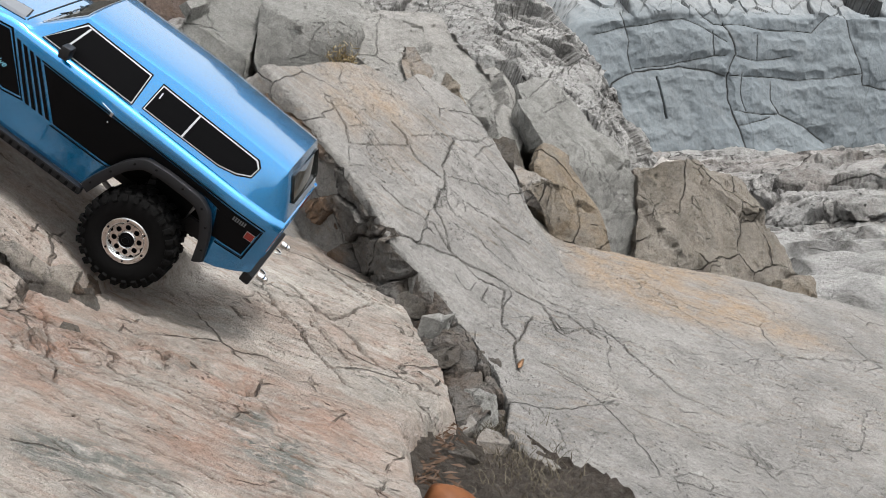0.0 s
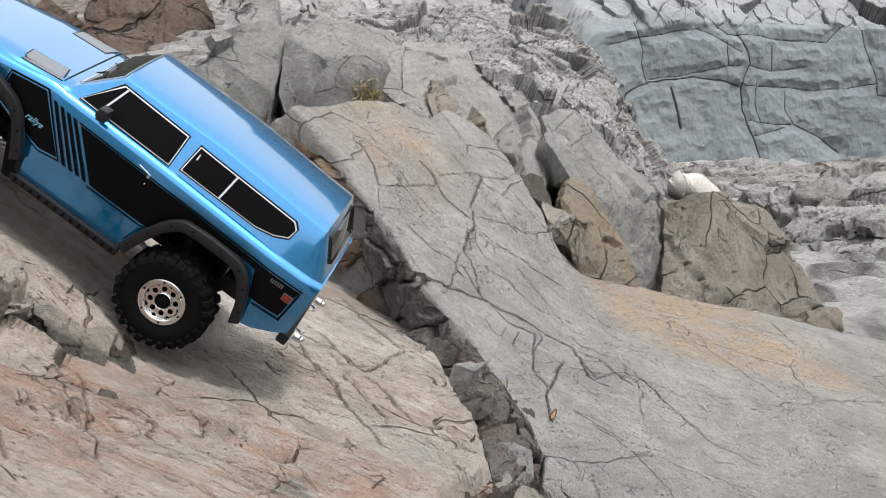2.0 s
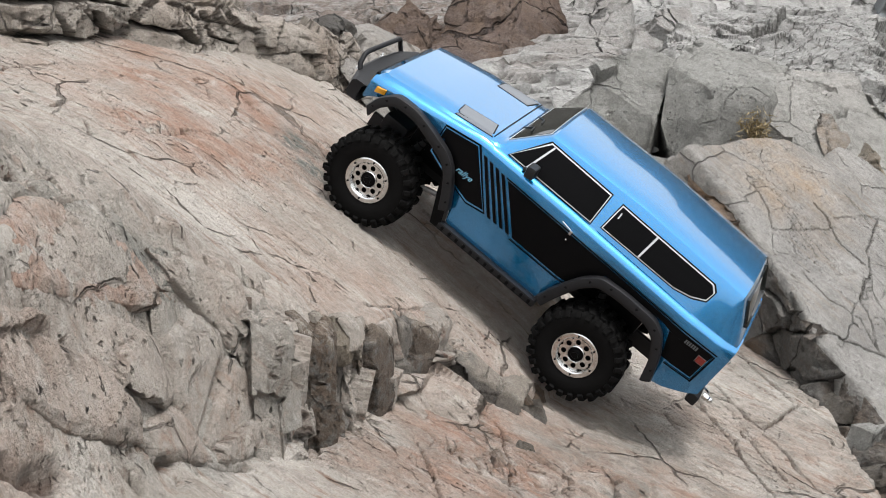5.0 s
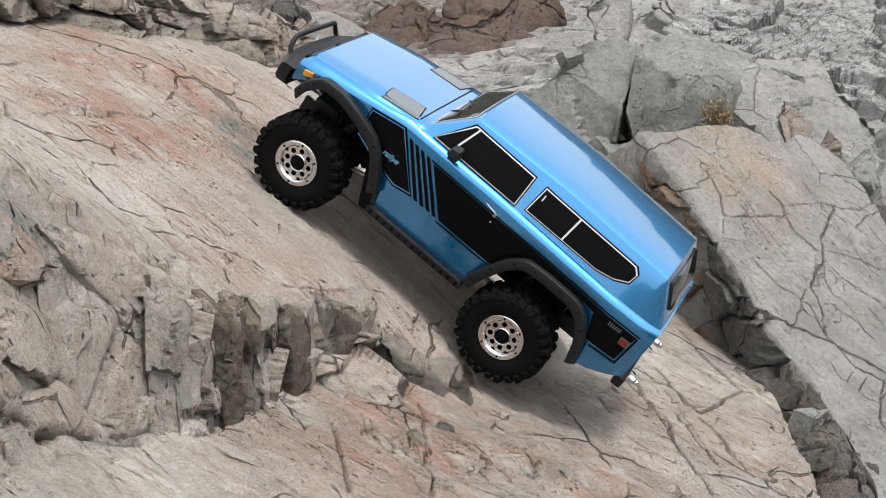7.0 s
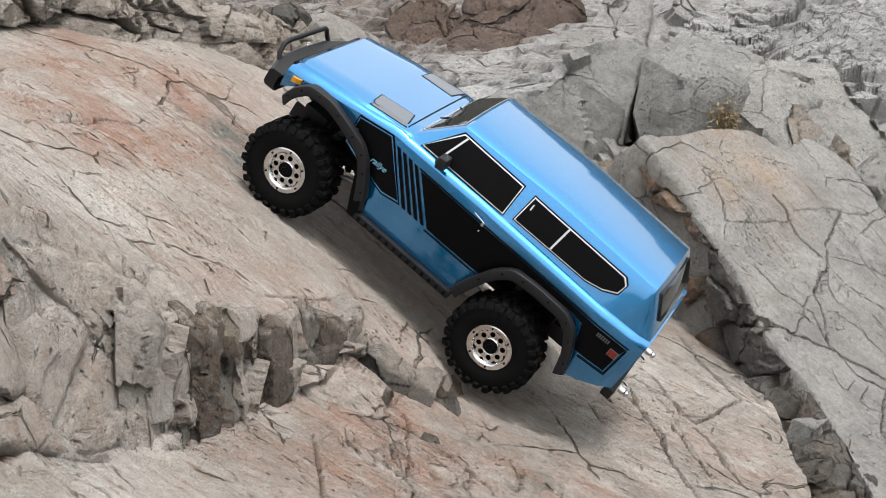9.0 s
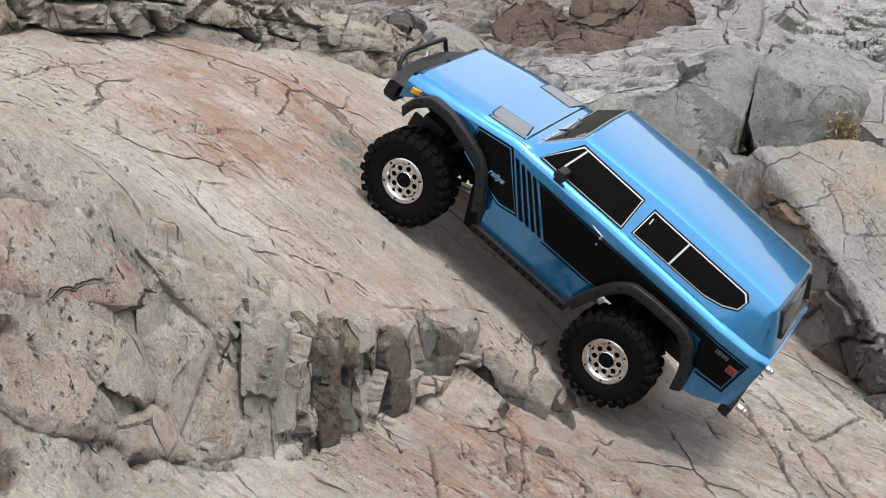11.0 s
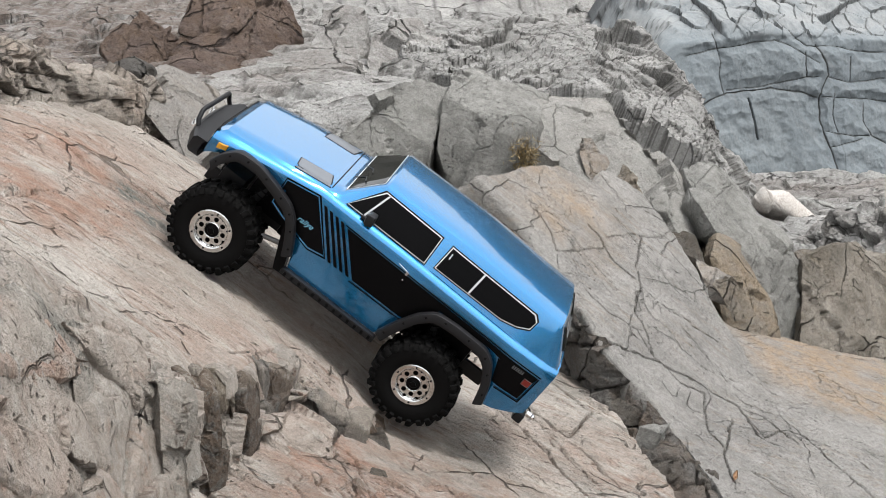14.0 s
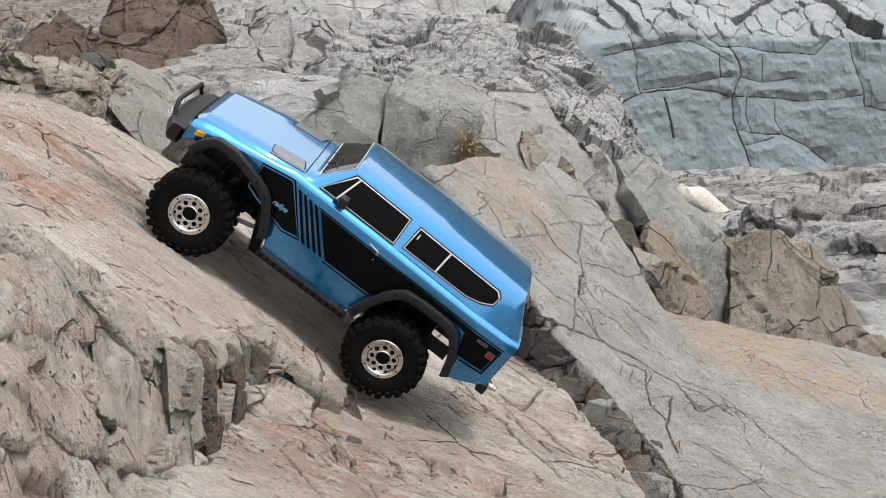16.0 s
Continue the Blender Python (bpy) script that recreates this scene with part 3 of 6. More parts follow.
# weathered blocks of the hump, parted by open joints
HUMP_BLOCKS = [
    (0.010, 0.0, [(-0.357, -0.725), (-0.357, -0.651), (-0.335, -0.672), (-0.315, -0.694), (-0.303, -0.694), (-0.312, -0.726), (-0.317, -0.777), (-0.322, -0.800), (-0.329, -0.818)]),
    (0.010, 0.5, [(-0.319, -0.615), (-0.309, -0.578), (-0.289, -0.541), (-0.265, -0.508), (-0.232, -0.474), (-0.255, -0.536), (-0.275, -0.605), (-0.289, -0.647), (-0.301, -0.690), (-0.314, -0.692)]),
    (0.020, 0.1, [(-0.312, -0.726), (-0.290, -0.669), (-0.270, -0.623), (-0.244, -0.590), (-0.239, -0.599), (-0.270, -0.686), (-0.284, -0.701), (-0.305, -0.764), (-0.320, -0.799), (-0.315, -0.766)]),
    (0.014, 0.2, [(-0.322, -0.841), (-0.320, -0.805), (-0.315, -0.788), (-0.297, -0.742), (-0.285, -0.704), (-0.278, -0.710), (-0.303, -0.808), (-0.315, -0.870)]),
    (0.012, 0.0, [(-0.273, -0.604), (-0.250, -0.535), (-0.240, -0.540), (-0.243, -0.585), (-0.270, -0.623)]),
    (0.010, 0.0, [(-0.248, -0.530), (-0.232, -0.474), (-0.213, -0.460), (-0.222, -0.530), (-0.238, -0.540)]),
    (0.012, 0.1, [(-0.211, -0.458), (-0.201, -0.448), (-0.185, -0.441), (-0.181, -0.456), (-0.205, -0.515), (-0.220, -0.528)]),
    (0.012, 0.2, [(-0.220, -0.533), (-0.240, -0.545), (-0.243, -0.588), (-0.236, -0.594), (-0.207, -0.522)]),
    (0.012, 0.3, [(-0.315, -0.870), (-0.303, -0.808), (-0.290, -0.80), (-0.303, -0.89)]),
    (0.008, 0.0, [(-0.320, -0.612), (-0.309, -0.576), (-0.286, -0.528), (-0.296, -0.509), (-0.321, -0.561), (-0.326, -0.596)]),
    (0.008, 0.0, [(-0.266, -0.504), (-0.239, -0.464), (-0.211, -0.421), (-0.192, -0.430), (-0.201, -0.447), (-0.229, -0.470)]),
]
for k, (proud, tint, ring) in enumerate(HUMP_BLOCKS):
    a = np.array(ring)
    p = np.stack([a[:, 0], a[:, 1], slab_height(a[:, 0], a[:, 1])], 1)
    mid = p.mean(0)
    n = np.linalg.svd(p - mid)[2][2]
    n = n if n[2] > 0 else -n
    flat = p - mid - ((p - mid) @ n)[:, None] * n
    pts = np.concatenate([mid + 0.99 * flat - 0.006 * n, mid + 0.93 * flat + 0.30 * proud * n, mid + 0.72 * flat + 0.6 * proud * n, mid + 0.8 * flat - 0.035 * n])
    boulder("rock_block", [tuple(q) for q in pts], MAT_SLAB, 0.0035, 0.0032, 20, 460 + 11 * k, 2, tint + 0.18, (0.0010, 0.002), slab, 0.25, 0.25 if k in (5, 6, 7) else 0.0)

# the broken face of the ledge: upright blocks, dark fresh faces and pale weathered ones between
FACE = [(-0.215, -0.45)] + LEDGE[3:20]
PALE = [1.0, 1.0, 0.9, 0.1, 0.0, 0.2, 1.0, 0.0, 1.0, 0.3, 0.0, 1.0, 0.2, 0.0, 0.2, 0.3, 0.6]
for k, ((ax, ay), (bx, by)) in enumerate(zip(FACE, FACE[1:])):
    rng = random.Random(230 + k)
    run = Vector((bx - ax, by - ay))
    cuts = max(1, round(run.length / 0.045))
    for c in range(cuts):
        one, two = Vector((ax, ay)) + run * (c / cuts), Vector((ax, ay)) + run * ((c + 1) / cuts)
        out = Vector((run.y, -run.x)).normalized()
        lean, proud = rng.uniform(0.0, 0.006), rng.uniform(0.003, 0.009)
        pts = []
        for at in (one - run.normalized() * 0.002, two + run.normalized() * 0.002):
            slip = rng.uniform(-0.003, 0.003)
            face, rear = at + out * (proud + slip), at - out * 0.035
            x, y = np.array([at.x - 0.012 * out.x]), np.array([at.y - 0.012 * out.y])
            top, low = float(upper_slab(x, y)[0]), float(lower_slab(np.array([face.x]), np.array([face.y]))[0])
            high = top + (rng.uniform(-0.003, 0.0015) if PALE[k] > 0.5 else rng.uniform(-0.009, -0.004))
            pts += [(face.x + lean * out.x, face.y + lean * out.y, low - 0.03), (face.x, face.y, high - 0.008), (face.x - 0.006 * out.x, face.y - 0.006 * out.y, high), (rear.x, rear.y, low - 0.03), (rear.x, rear.y, float(upper_slab(np.array([rear.x]), np.array([rear.y]))[0]) - 0.014)]
        pale = PALE[k] > 0.5
        block = boulder("rock_block", pts, MAT_SLAB if pale else MAT_FACE, 0.0035, 0.0024, 30, 1200 + 13 * k + c, 0, 0.15 if pale else PALE[k], (0.0010, 0.0025), slab, 0.75, rng.uniform(0.1, 0.5) if pale else rng.uniform(0.2, 0.9))
        if not pale:
            # the weathered pale skin of the slab reaches over the top of the dark blocks
            co, skin = np.zeros(3 * len(block.data.vertices)), np.zeros(len(block.data.vertices))
            block.data.vertices.foreach_get("co", co)
            block.data.attributes["tint"].data.foreach_get("value", skin)
            co = co.reshape(-1, 3)
            depth = upper_slab(co[:, 0] - 0.012 * out.x, co[:, 1] - 0.012 * out.y) - co[:, 2] + 0.004 * vnoise(co * 90.0, 5)
            skin = np.maximum(skin, 1.6 * ease(0.011, 0.004, depth)).astype(np.float32)
            block.data.attributes["tint"].data.foreach_set("value", skin)

CREST = [(-0.2, 0.4), (0.163, 0.60), (0.325, 0.74), (0.40, 0.82), (0.481, 0.93), (0.556, 0.985), (0.61, 0.985), (0.664, 1.06), (0.727, 1.09), (0.78, 1.08), (0.9, 1.05), (1.2, 0.95), (1.7, 0.9), (2.6, 0.9)]
RIDGE = [(0.70, 1.3), (0.775, 1.08), (0.805, 1.0), (0.84, 0.86), (0.87, 0.73), (0.90, 0.65), (0.94, 0.54), (1.02, 0.47), (1.2, 0.45)]
CLEFT = [(0.20, 0.86), (0.30, 0.76), (0.36, 0.72), (0.423, 0.642), (0.475, 0.58), (0.510, 0.485), (0.575, 0.43), (0.607, 0.34), (0.609, 0.22), (0.612, 0.13), (0.579, 0.04), (0.595, -0.016), (0.624, -0.065), (0.662, -0.098), (0.75, -0.5), (0.8, -1.2)]


def grey_height(x, y):
    q = np.stack([x, y, 0 * x], 1)
    jag = 0.010 * fbm(q, 18.0, 4, 55) + 0.007 * vnoise(q * 13.0, 58)
    face = -0.12 - 0.662 * x + 0.583 * y
    apron = -0.208 - 0.25 * x + 0.175 * y
    yc = np.interp(x, [c[0] for c in CREST], [c[1] for c in CREST]) + 1.2 * jag
    over = np.maximum(y - yc, 0)
    face = face - 0.583 * over - 3.0 * over**2 - 0.6 * over
    d, s = side(x, y, RIDGE)
    right = ease(-0.004, 0.035, d * s + 0.8 * jag)
    face = face - 0.13 * right * ease(0.42, 0.6, y)
    z = smax(face, np.minimum(apron, -0.05 - 0.25 * x), 0.012)
    z = np.where(y > yc + 0.12, np.minimum(z, face), z)
    d, s = side(x, y, CLEFT)
    flank = np.maximum(ease(-0.65, -1.05, y + 5 * jag), ease(1.95, 2.45, x + 6 * jag))
    return z - 0.20 * ease(-0.002, 0.012, -d * s + 0.5 * jag) - 0.35 * flank


GREY_LINES = [
    (0.0045, 0.014, [(0.703, 0.913), (0.653, 0.793), (0.649, 0.744), (0.610, 0.656), (0.621, 0.609), (0.620, 0.555), (0.657, 0.529), (0.707, 0.538), (0.672, 0.420), (0.685, 0.371)]),
    (0.003, 0.008, [(0.646, 0.742), (0.679, 0.723), (0.742, 0.728), (0.817, 0.726)]),
    (0.004, 0.010, [(0.505, 0.624), (0.543, 0.598), (0.601, 0.601), (0.620, 0.555)]),
    (0.0055, 0.016, [(0.481, 0.505), (0.542, 0.524), (0.617, 0.546), (0.692, 0.560), (0.785, 0.557), (0.823, 0.536), (0.851, 0.442)]),
    (0.006, 0.018, [(0.787, 0.533), (0.773, 0.447), (0.796, 0.422)]),
    (0.006, 0.014, [(0.444, 0.765), (0.459, 0.724), (0.463, 0.676)]),
    (0.003, 0.008, [(0.463, 0.676), (0.526, 0.735), (0.601, 0.805)]),
    (0.007, 0.018, [(0.566, 0.830), (0.586, 0.815), (0.601, 0.766), (0.639, 0.752)]),
    (0.003, 0.008, [(0.699, 0.913), (0.762, 0.963), (0.799, 1.011)]),
    (0.003, 0.008, [(0.701, 0.920), (0.602, 0.829)]),
    (0.005, 0.012, [(0.747, 0.494), (0.670, 0.335), (0.656, 0.250)]),
    (0.003, 0.008, [(0.725, 1.025), (0.799, 1.035), (0.830, 0.947), (0.827, 0.828)]),
    (0.005, 0.014, [(0.736, 0.558), (0.783, 0.561), (0.788, 0.445), (0.844, 0.493), (0.883, 0.488)]),
    (0.004, 0.010, [(0.883, 0.488), (0.895, 0.382), (0.919, 0.271), (0.975, 0.226)]),
    (0.004, 0.008, [(0.708, 0.303), (0.756, 0.227), (0.847, 0.207)]),
    (0.003, 0.006, [(0.670, 0.107), (0.657, 0.023), (0.643, 0.004)]),
    (0.003, 0.006, [(0.969, 0.040), (1.046, 0.104)]),
    (0.004, 0.010, [(1.217, 0.614), (1.250, 0.543), (1.476, 0.614)]),
    (0.003, 0.006, [(0.72, 0.70), (0.78, 0.62), (0.84, 0.60)]),
]


rng = random.Random(15)
for _ in range(90):
    # short fractures running down the grey slab
    x, y = rng.uniform(0.45, 1.3), rng.uniform(0.0, 1.0)
    far, lean = rng.uniform(0.02, 0.09), rng.choice((-1.1, -0.9, 0.25, -0.3))
    line = [(x, y)]
    for _ in range(4):
        line.append((line[-1][0] + far / 4, line[-1][1] + far / 4 * (lean + rng.gauss(0, 0.2))))
    GREY_LINES.append((rng.uniform(0.002, 0.0035), rng.uniform(0.002, 0.005), line))


def grey_tint(u, v, p):
    sand = ease(0.56, 0.68, v) * ease(0.86, 0.98, u) * ease(1.5, 1.25, u) + 0.55 * ease(0.20, 0.05, np.hypot(u - 0.50, v - 0.86))
    return sand * (0.7 + 1.3 * fbm(p, 9.0, 4, 60)) + 0.15 * fbm(p, 5.0, 3, 61)


GX0 = np.concatenate([np.linspace(0.12, 0.40, 70), np.linspace(0.402, 1.02, 300), np.linspace(1.025, 2.5, 170)])
GY0 = np.concatenate([np.linspace(-1.1, -0.42, 50), np.linspace(-0.416, -0.12, 80), np.linspace(-0.117, 1.10, 480), np.linspace(1.104, 1.35, 40)])
tagged(sheet("rock_slab", GX0, GY0, lambda u, v: np.stack([u, v, grey_height(u, v)], 1), MAT_GREY, 0.25,
             [(0.010, 5.0, 103, (1.0, 0.6, 1.0)), (0.003, 34.0, 113, (0.8, 0.5, 1.2)), (0.001, 150.0, 114, (1, 1, 1))], True, [(0.42 * w, 0.8 * d, line) for w, d, line in GREY_LINES], grey_tint),
       "large pale grey bedrock slab crossed by thin open cracks", "rock", kind="structure")


# broken edge of the grey slab along the cleft, undercut shade included in its colour
EDGE_V = [0.0, 0.14, 0.30, 0.45, 0.60, 0.76, 0.87, 1.0]
EDGE_TOP = [(0.34, 0.735, 0.055), (0.423, 0.642, -0.026), (0.475, 0.58, -0.098), (0.510, 0.485, -0.172), (0.575, 0.43, -0.248), (0.607, 0.34, -0.30), (0.609, 0.22, -0.322), (0.612, 0.13, -0.342)]
EDGE_LOW = [(0.325, 0.715, -0.24), (0.410, 0.622, -0.25), (0.462, 0.560, -0.27), (0.497, 0.465, -0.29), (0.535, 0.373, -0.285), (0.520, 0.201, -0.292), (0.512, 0.10, -0.302), (0.505, 0.03, -0.315)]


def edge_place(u, v):
    top, low = (np.stack([np.interp(u, EDGE_V, [p[k] for p in line]) for k in range(3)], 1) for line in (EDGE_TOP, EDGE_LOW))
    low = low + np.array([0.01, 0.0, -0.035])
    q = np.stack([u, 0.25 * v, 0 * u], 1)
    fall = v - 0.25 * np.sin(math.pi * v) * (0.4 + 0.6 * vnoise(q * 9, 255))
    lip = np.array([-0.007, -0.007, 0.003])
    return top + lip + (low - top - lip) * fall[:, None]


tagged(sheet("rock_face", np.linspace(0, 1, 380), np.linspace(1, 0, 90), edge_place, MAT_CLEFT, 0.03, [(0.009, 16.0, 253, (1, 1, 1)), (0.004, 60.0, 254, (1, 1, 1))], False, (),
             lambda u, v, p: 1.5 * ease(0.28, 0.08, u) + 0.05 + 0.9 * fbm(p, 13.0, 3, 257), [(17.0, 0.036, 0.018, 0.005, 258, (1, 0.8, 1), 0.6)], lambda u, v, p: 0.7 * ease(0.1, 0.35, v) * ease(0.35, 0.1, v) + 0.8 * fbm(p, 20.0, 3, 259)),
       "broken dark edge of the grey slab along the cleft, shade included in its colour", "rock", kind="structure")


def deep(front, back=(0.05, 0.35, -0.12)):
    """Front corners and the same set back, so that the stone has a body."""
    return list(front) + [tuple(a + b for a, b in zip(c, back)) for c in front]


# cracked block wall at the top of the slab
def wall_top(s):
    return np.interp(s, [-0.6, 0.1, 0.3, 0.5, 0.64, 0.8, 1.0], [0.46, 0.44, 0.372, 0.345, 0.305, 0.27, 0.22])


def wall_v(s, z):
    return 0.6 * (z - 0.20) / (float(wall_top(s)) - 0.20)


def wall_place(s, v):
    q = np.stack([s, v, 0 * s], 1)
    top = wall_top(s)
    up, on = np.minimum(v / 0.6, 1), np.maximum(v - 0.6, 0)
    bulge = 0.04 * (1 - np.exp(-6 * (1 - up))) + 0.02 * fbm(q, 5.0, 3, 71)
    off = 0.05 - bulge + 0.9 * on
    x = -0.633 + 0.538 * (0.08 + 0.881 * s) - 0.851 * off
    y = 0.08 + 0.881 * s + 0.525 * off
    return np.stack([x, y, 0.20 + (top - 0.20) * (1 - (1 - up) ** 1.25) + 0.10 * on], 1)


WALL_LINES = [(w, d, [(s, wall_v(s, z)) for s, z in line]) for w, d, line in (
    (0.010, 0.035, [(-0.161, 0.264), (-0.114, 0.271), (-0.055, 0.278), (-0.037, 0.298), (-0.011, 0.293), (0.020, 0.290), (0.072, 0.288), (0.131, 0.283), (0.188, 0.290), (0.237, 0.298), (0.318, 0.291), (0.347, 0.273)]),
    (0.007, 0.02, [(-0.155, 0.350), (-0.109, 0.338), (-0.064, 0.337), (-0.026, 0.339)]),
    (0.006, 0.015, [(-0.072, 0.337), (-0.062, 0.313), (-0.041, 0.308)]),
    (0.008, 0.02, [(-0.026, 0.339), (-0.004, 0.328), (0.079, 0.331)]),
    (0.006, 0.02, [(0.080, 0.352), (0.078, 0.315), (0.101, 0.288)]),
    (0.006, 0.02, [(0.079, 0.331), (0.143, 0.332), (0.206, 0.326)]),
    (0.009, 0.02, [(0.148, 0.320), (0.162, 0.301), (0.172, 0.293)]),
    (0.006, 0.015, [(-0.041, 0.371), (-0.060, 0.340)]),
    (0.005, 0.012, [(-0.140, 0.342), (-0.135, 0.309), (-0.121, 0.281)]),
    (0.006, 0.015, [(0.049, 0.381), (0.095, 0.366), (0.145, 0.366)]),
    (0.006, 0.015, [(0.330, 0.315), (0.353, 0.273)]),
    (0.006, 0.015, [(0.348, 0.310), (0.443, 0.303), (0.497, 0.297)]),
    (0.007, 0.015, [(0.354, 0.314), (0.391, 0.284), (0.442, 0.273)]),
    (0.007, 0.015, [(0.285, 0.364), (0.393, 0.347), (0.497, 0.341), (0.582, 0.326)]),
)]
tagged(sheet("rock_wall", np.linspace(-0.75, 0.95, 330), np.linspace(0, 1.0, 150), wall_place, MAT_CRAG, 0.15, [(0.010, 9.0, 203, (1, 1, 1)), (0.003, 50.0, 213, (1, 1, 1))], True, WALL_LINES,
             lambda u, v, p: 0.35 + 0.5 * fbm(p, 5.0, 3, 81), [(7.0, 0.010, 0.0, 0.006, 31, (1, 1, 1.3), 0.6), (24.0, 0.006, 0.0, 0.003, 32, (1, 1, 1.2), 0.5)]),
       "low wall of cracked grey-tan bedrock blocks above the slab", "rock", kind="structure")

# boulders behind the outcrop
STONES = [
    ("boulder", [(0.12, 1.42, 0.10), (0.20, 1.42, 0.19), (0.32, 1.48, 0.24), (0.39, 1.48, 0.22), (0.35, 1.37, 0.09), (0.33, 1.36, -0.15), (0.16, 1.36, -0.15)], MAT_BOULDER, 0.012, 0.008, 8, 301, 0.1, "angular grey boulder with a rough broken face"),
    ("boulder", [(0.34, 1.38, 0.09), (0.38, 1.42, 0.20), (0.46, 1.50, 0.25), (0.53, 1.46, 0.22), (0.54, 1.27, 0.13), (0.56, 1.24, -0.15), (0.37, 1.30, -0.15), (0.63, 1.50, 0.19)], MAT_BOULDER, 0.012, 0.008, 8, 302, 0.1, "angular dark grey boulder with a flat shaded face"),
    ("boulder", [(0.47, 1.52, 0.24), (0.54, 1.29, 0.13), (0.63, 1.52, 0.20), (0.81, 1.56, 0.19), (0.83, 1.50, 0.14), (0.92, 1.42, 0.03), (0.98, 1.36, -0.04), (0.56, 1.22, -0.1), (0.70, 1.18, -0.02), (0.86, 1.15, -0.14)], MAT_BOULDER, 0.012, 0.007, 7, 303, 0.7, "large grey boulder with a pale weathered top"),
    ("boulder", [(1.22, 1.26, -0.17), (1.34, 1.30, -0.15), (1.47, 1.42, -0.19), (1.54, 1.42, -0.23), (1.57, 1.42, -0.37), (1.69, 1.40, -0.44), (1.70, 1.36, -0.60), (1.40, 1.16, -0.58), (1.21, 1.17, -0.60), (1.19, 1.17, -0.38)], MAT_TAN, 0.011, 0.016, 11, 304, 0.15, "big broken tan rock face with a sharp vertical edge"),
    ("boulder", [(0.98, 1.42, 0.01), (1.04, 1.42, 0.01), (1.09, 1.42, -0.05), (1.14, 1.40, -0.12), (1.19, 1.36, -0.155), (1.21, 1.27, -0.19), (1.20, 1.20, -0.5), (1.07, 1.15, -0.4), (0.99, 1.15, -0.14), (0.93, 1.20, -0.03)], MAT_BOULDER, 0.010, 0.016, 10, 305, 0.0, "jagged dark grey fractured rock beside the slab"),
    ("boulder", [(0.95, 1.12, -0.09), (1.00, 1.12, -0.12), (1.09, 1.05, -0.33), (1.05, 1.00, -0.45), (0.97, 1.00, -0.4), (0.97, 1.02, -0.23), (0.91, 1.05, -0.12)], MAT_TAN, 0.010, 0.010, 12, 306, 0.7, "slanting ridge of pale tan rock"),
    ("boulder", [(0.98, 1.00, -0.35), (1.16, 1.12, -0.40), (1.34, 1.12, -0.49), (1.27, 1.00, -0.56), (1.11, 0.90, -0.56), (1.00, 0.90, -0.46)], MAT_TAN, 0.010, 0.010, 10, 307, 0.9, "low ochre-tan rock block"),
    ("boulder", [(1.27, 1.20, -0.44), (1.45, 1.30, -0.48), (1.43, 1.20, -0.58), (1.30, 1.10, -0.55)], MAT_BOULDER, 0.010, 0.008, 12, 308, 0.2, "small grey rock at the foot of the tan face"),
    ("boulder", [(1.57, 1.30, -0.47), (1.72, 1.35, -0.47), (1.70, 1.25, -0.60), (1.54, 1.20, -0.58)], MAT_TAN, 0.010, 0.010, 12, 309, 0.4, "small tan rock at the foot of the broken face"),
    ("boulder", [(0.26, 0.80, 0.05), (0.35, 0.85, 0.05), (0.38, 0.78, 0.02), (0.42, 0.72, -0.01), (0.38, 0.68, -0.06), (0.33, 0.66, -0.16), (0.26, 0.72, -0.10)], MAT_TAN, 0.007, 0.012, 16, 310, 0.8, "crumbling brown rock face under the slab's edge"),
    ("boulder", [(-0.28, 0.80, 0.31), (-0.21, 0.95, 0.29), (-0.15, 0.90, 0.26), (-0.11, 0.80, 0.19), (-0.19, 0.70, 0.14), (-0.27, 0.70, 0.24)], MAT_GREY, 0.008, 0.006, 9, 316, 0.1, "smooth pale grey rounded boulder"),
    ("boulder", [(-0.32, 0.78, 0.31), (-0.29, 0.82, 0.325), (-0.265, 0.80, 0.30), (-0.30, 0.74, 0.26)], MAT_DARK, 0.006, 0.005, 20, 317, 0.0, "small dark grey stone"),
    ("boulder", [(-0.13, 2.00, 0.02), (-0.05, 2.10, 0.05), (0.02, 2.00, 0.01), (-0.04, 1.90, -0.06)], MAT_GREY, 0.010, 0.008, 9, 318, 0.1, "rounded pale boulder in the gully"),
    ("boulder", [(-0.02, 1.90, 0.02), (0.08, 2.00, 0.05), (0.18, 1.90, 0.03), (0.22, 1.70, -0.05), (0.05, 1.70, -0.06)], MAT_GREY, 0.010, 0.008, 9, 319, 0.2, "rounded pale boulder in the gully"),
    ("boulder", [(0.15, 1.80, 0.01), (0.24, 1.90, 0.06), (0.32, 1.80, 0.02), (0.28, 1.60, -0.05), (0.17, 1.60, -0.06)], MAT_GREY, 0.010, 0.008, 9, 320, 0.1, "rounded pale boulder in the gully"),
]
for name, front, mat, edge, amount, freq, seed, tint, label in STONES:
    tagged(boulder(name, deep(front), mat, edge, 1.3 * amount, freq, seed, 0, tint, None if mat in (MAT_BOULDER, MAT_GREY) else (0.0012, 0.004), None, {MAT_GREY: 0.2, MAT_TAN: 0.3}.get(mat, 0.5)), label, "boulder", "boulders round the outcrop")

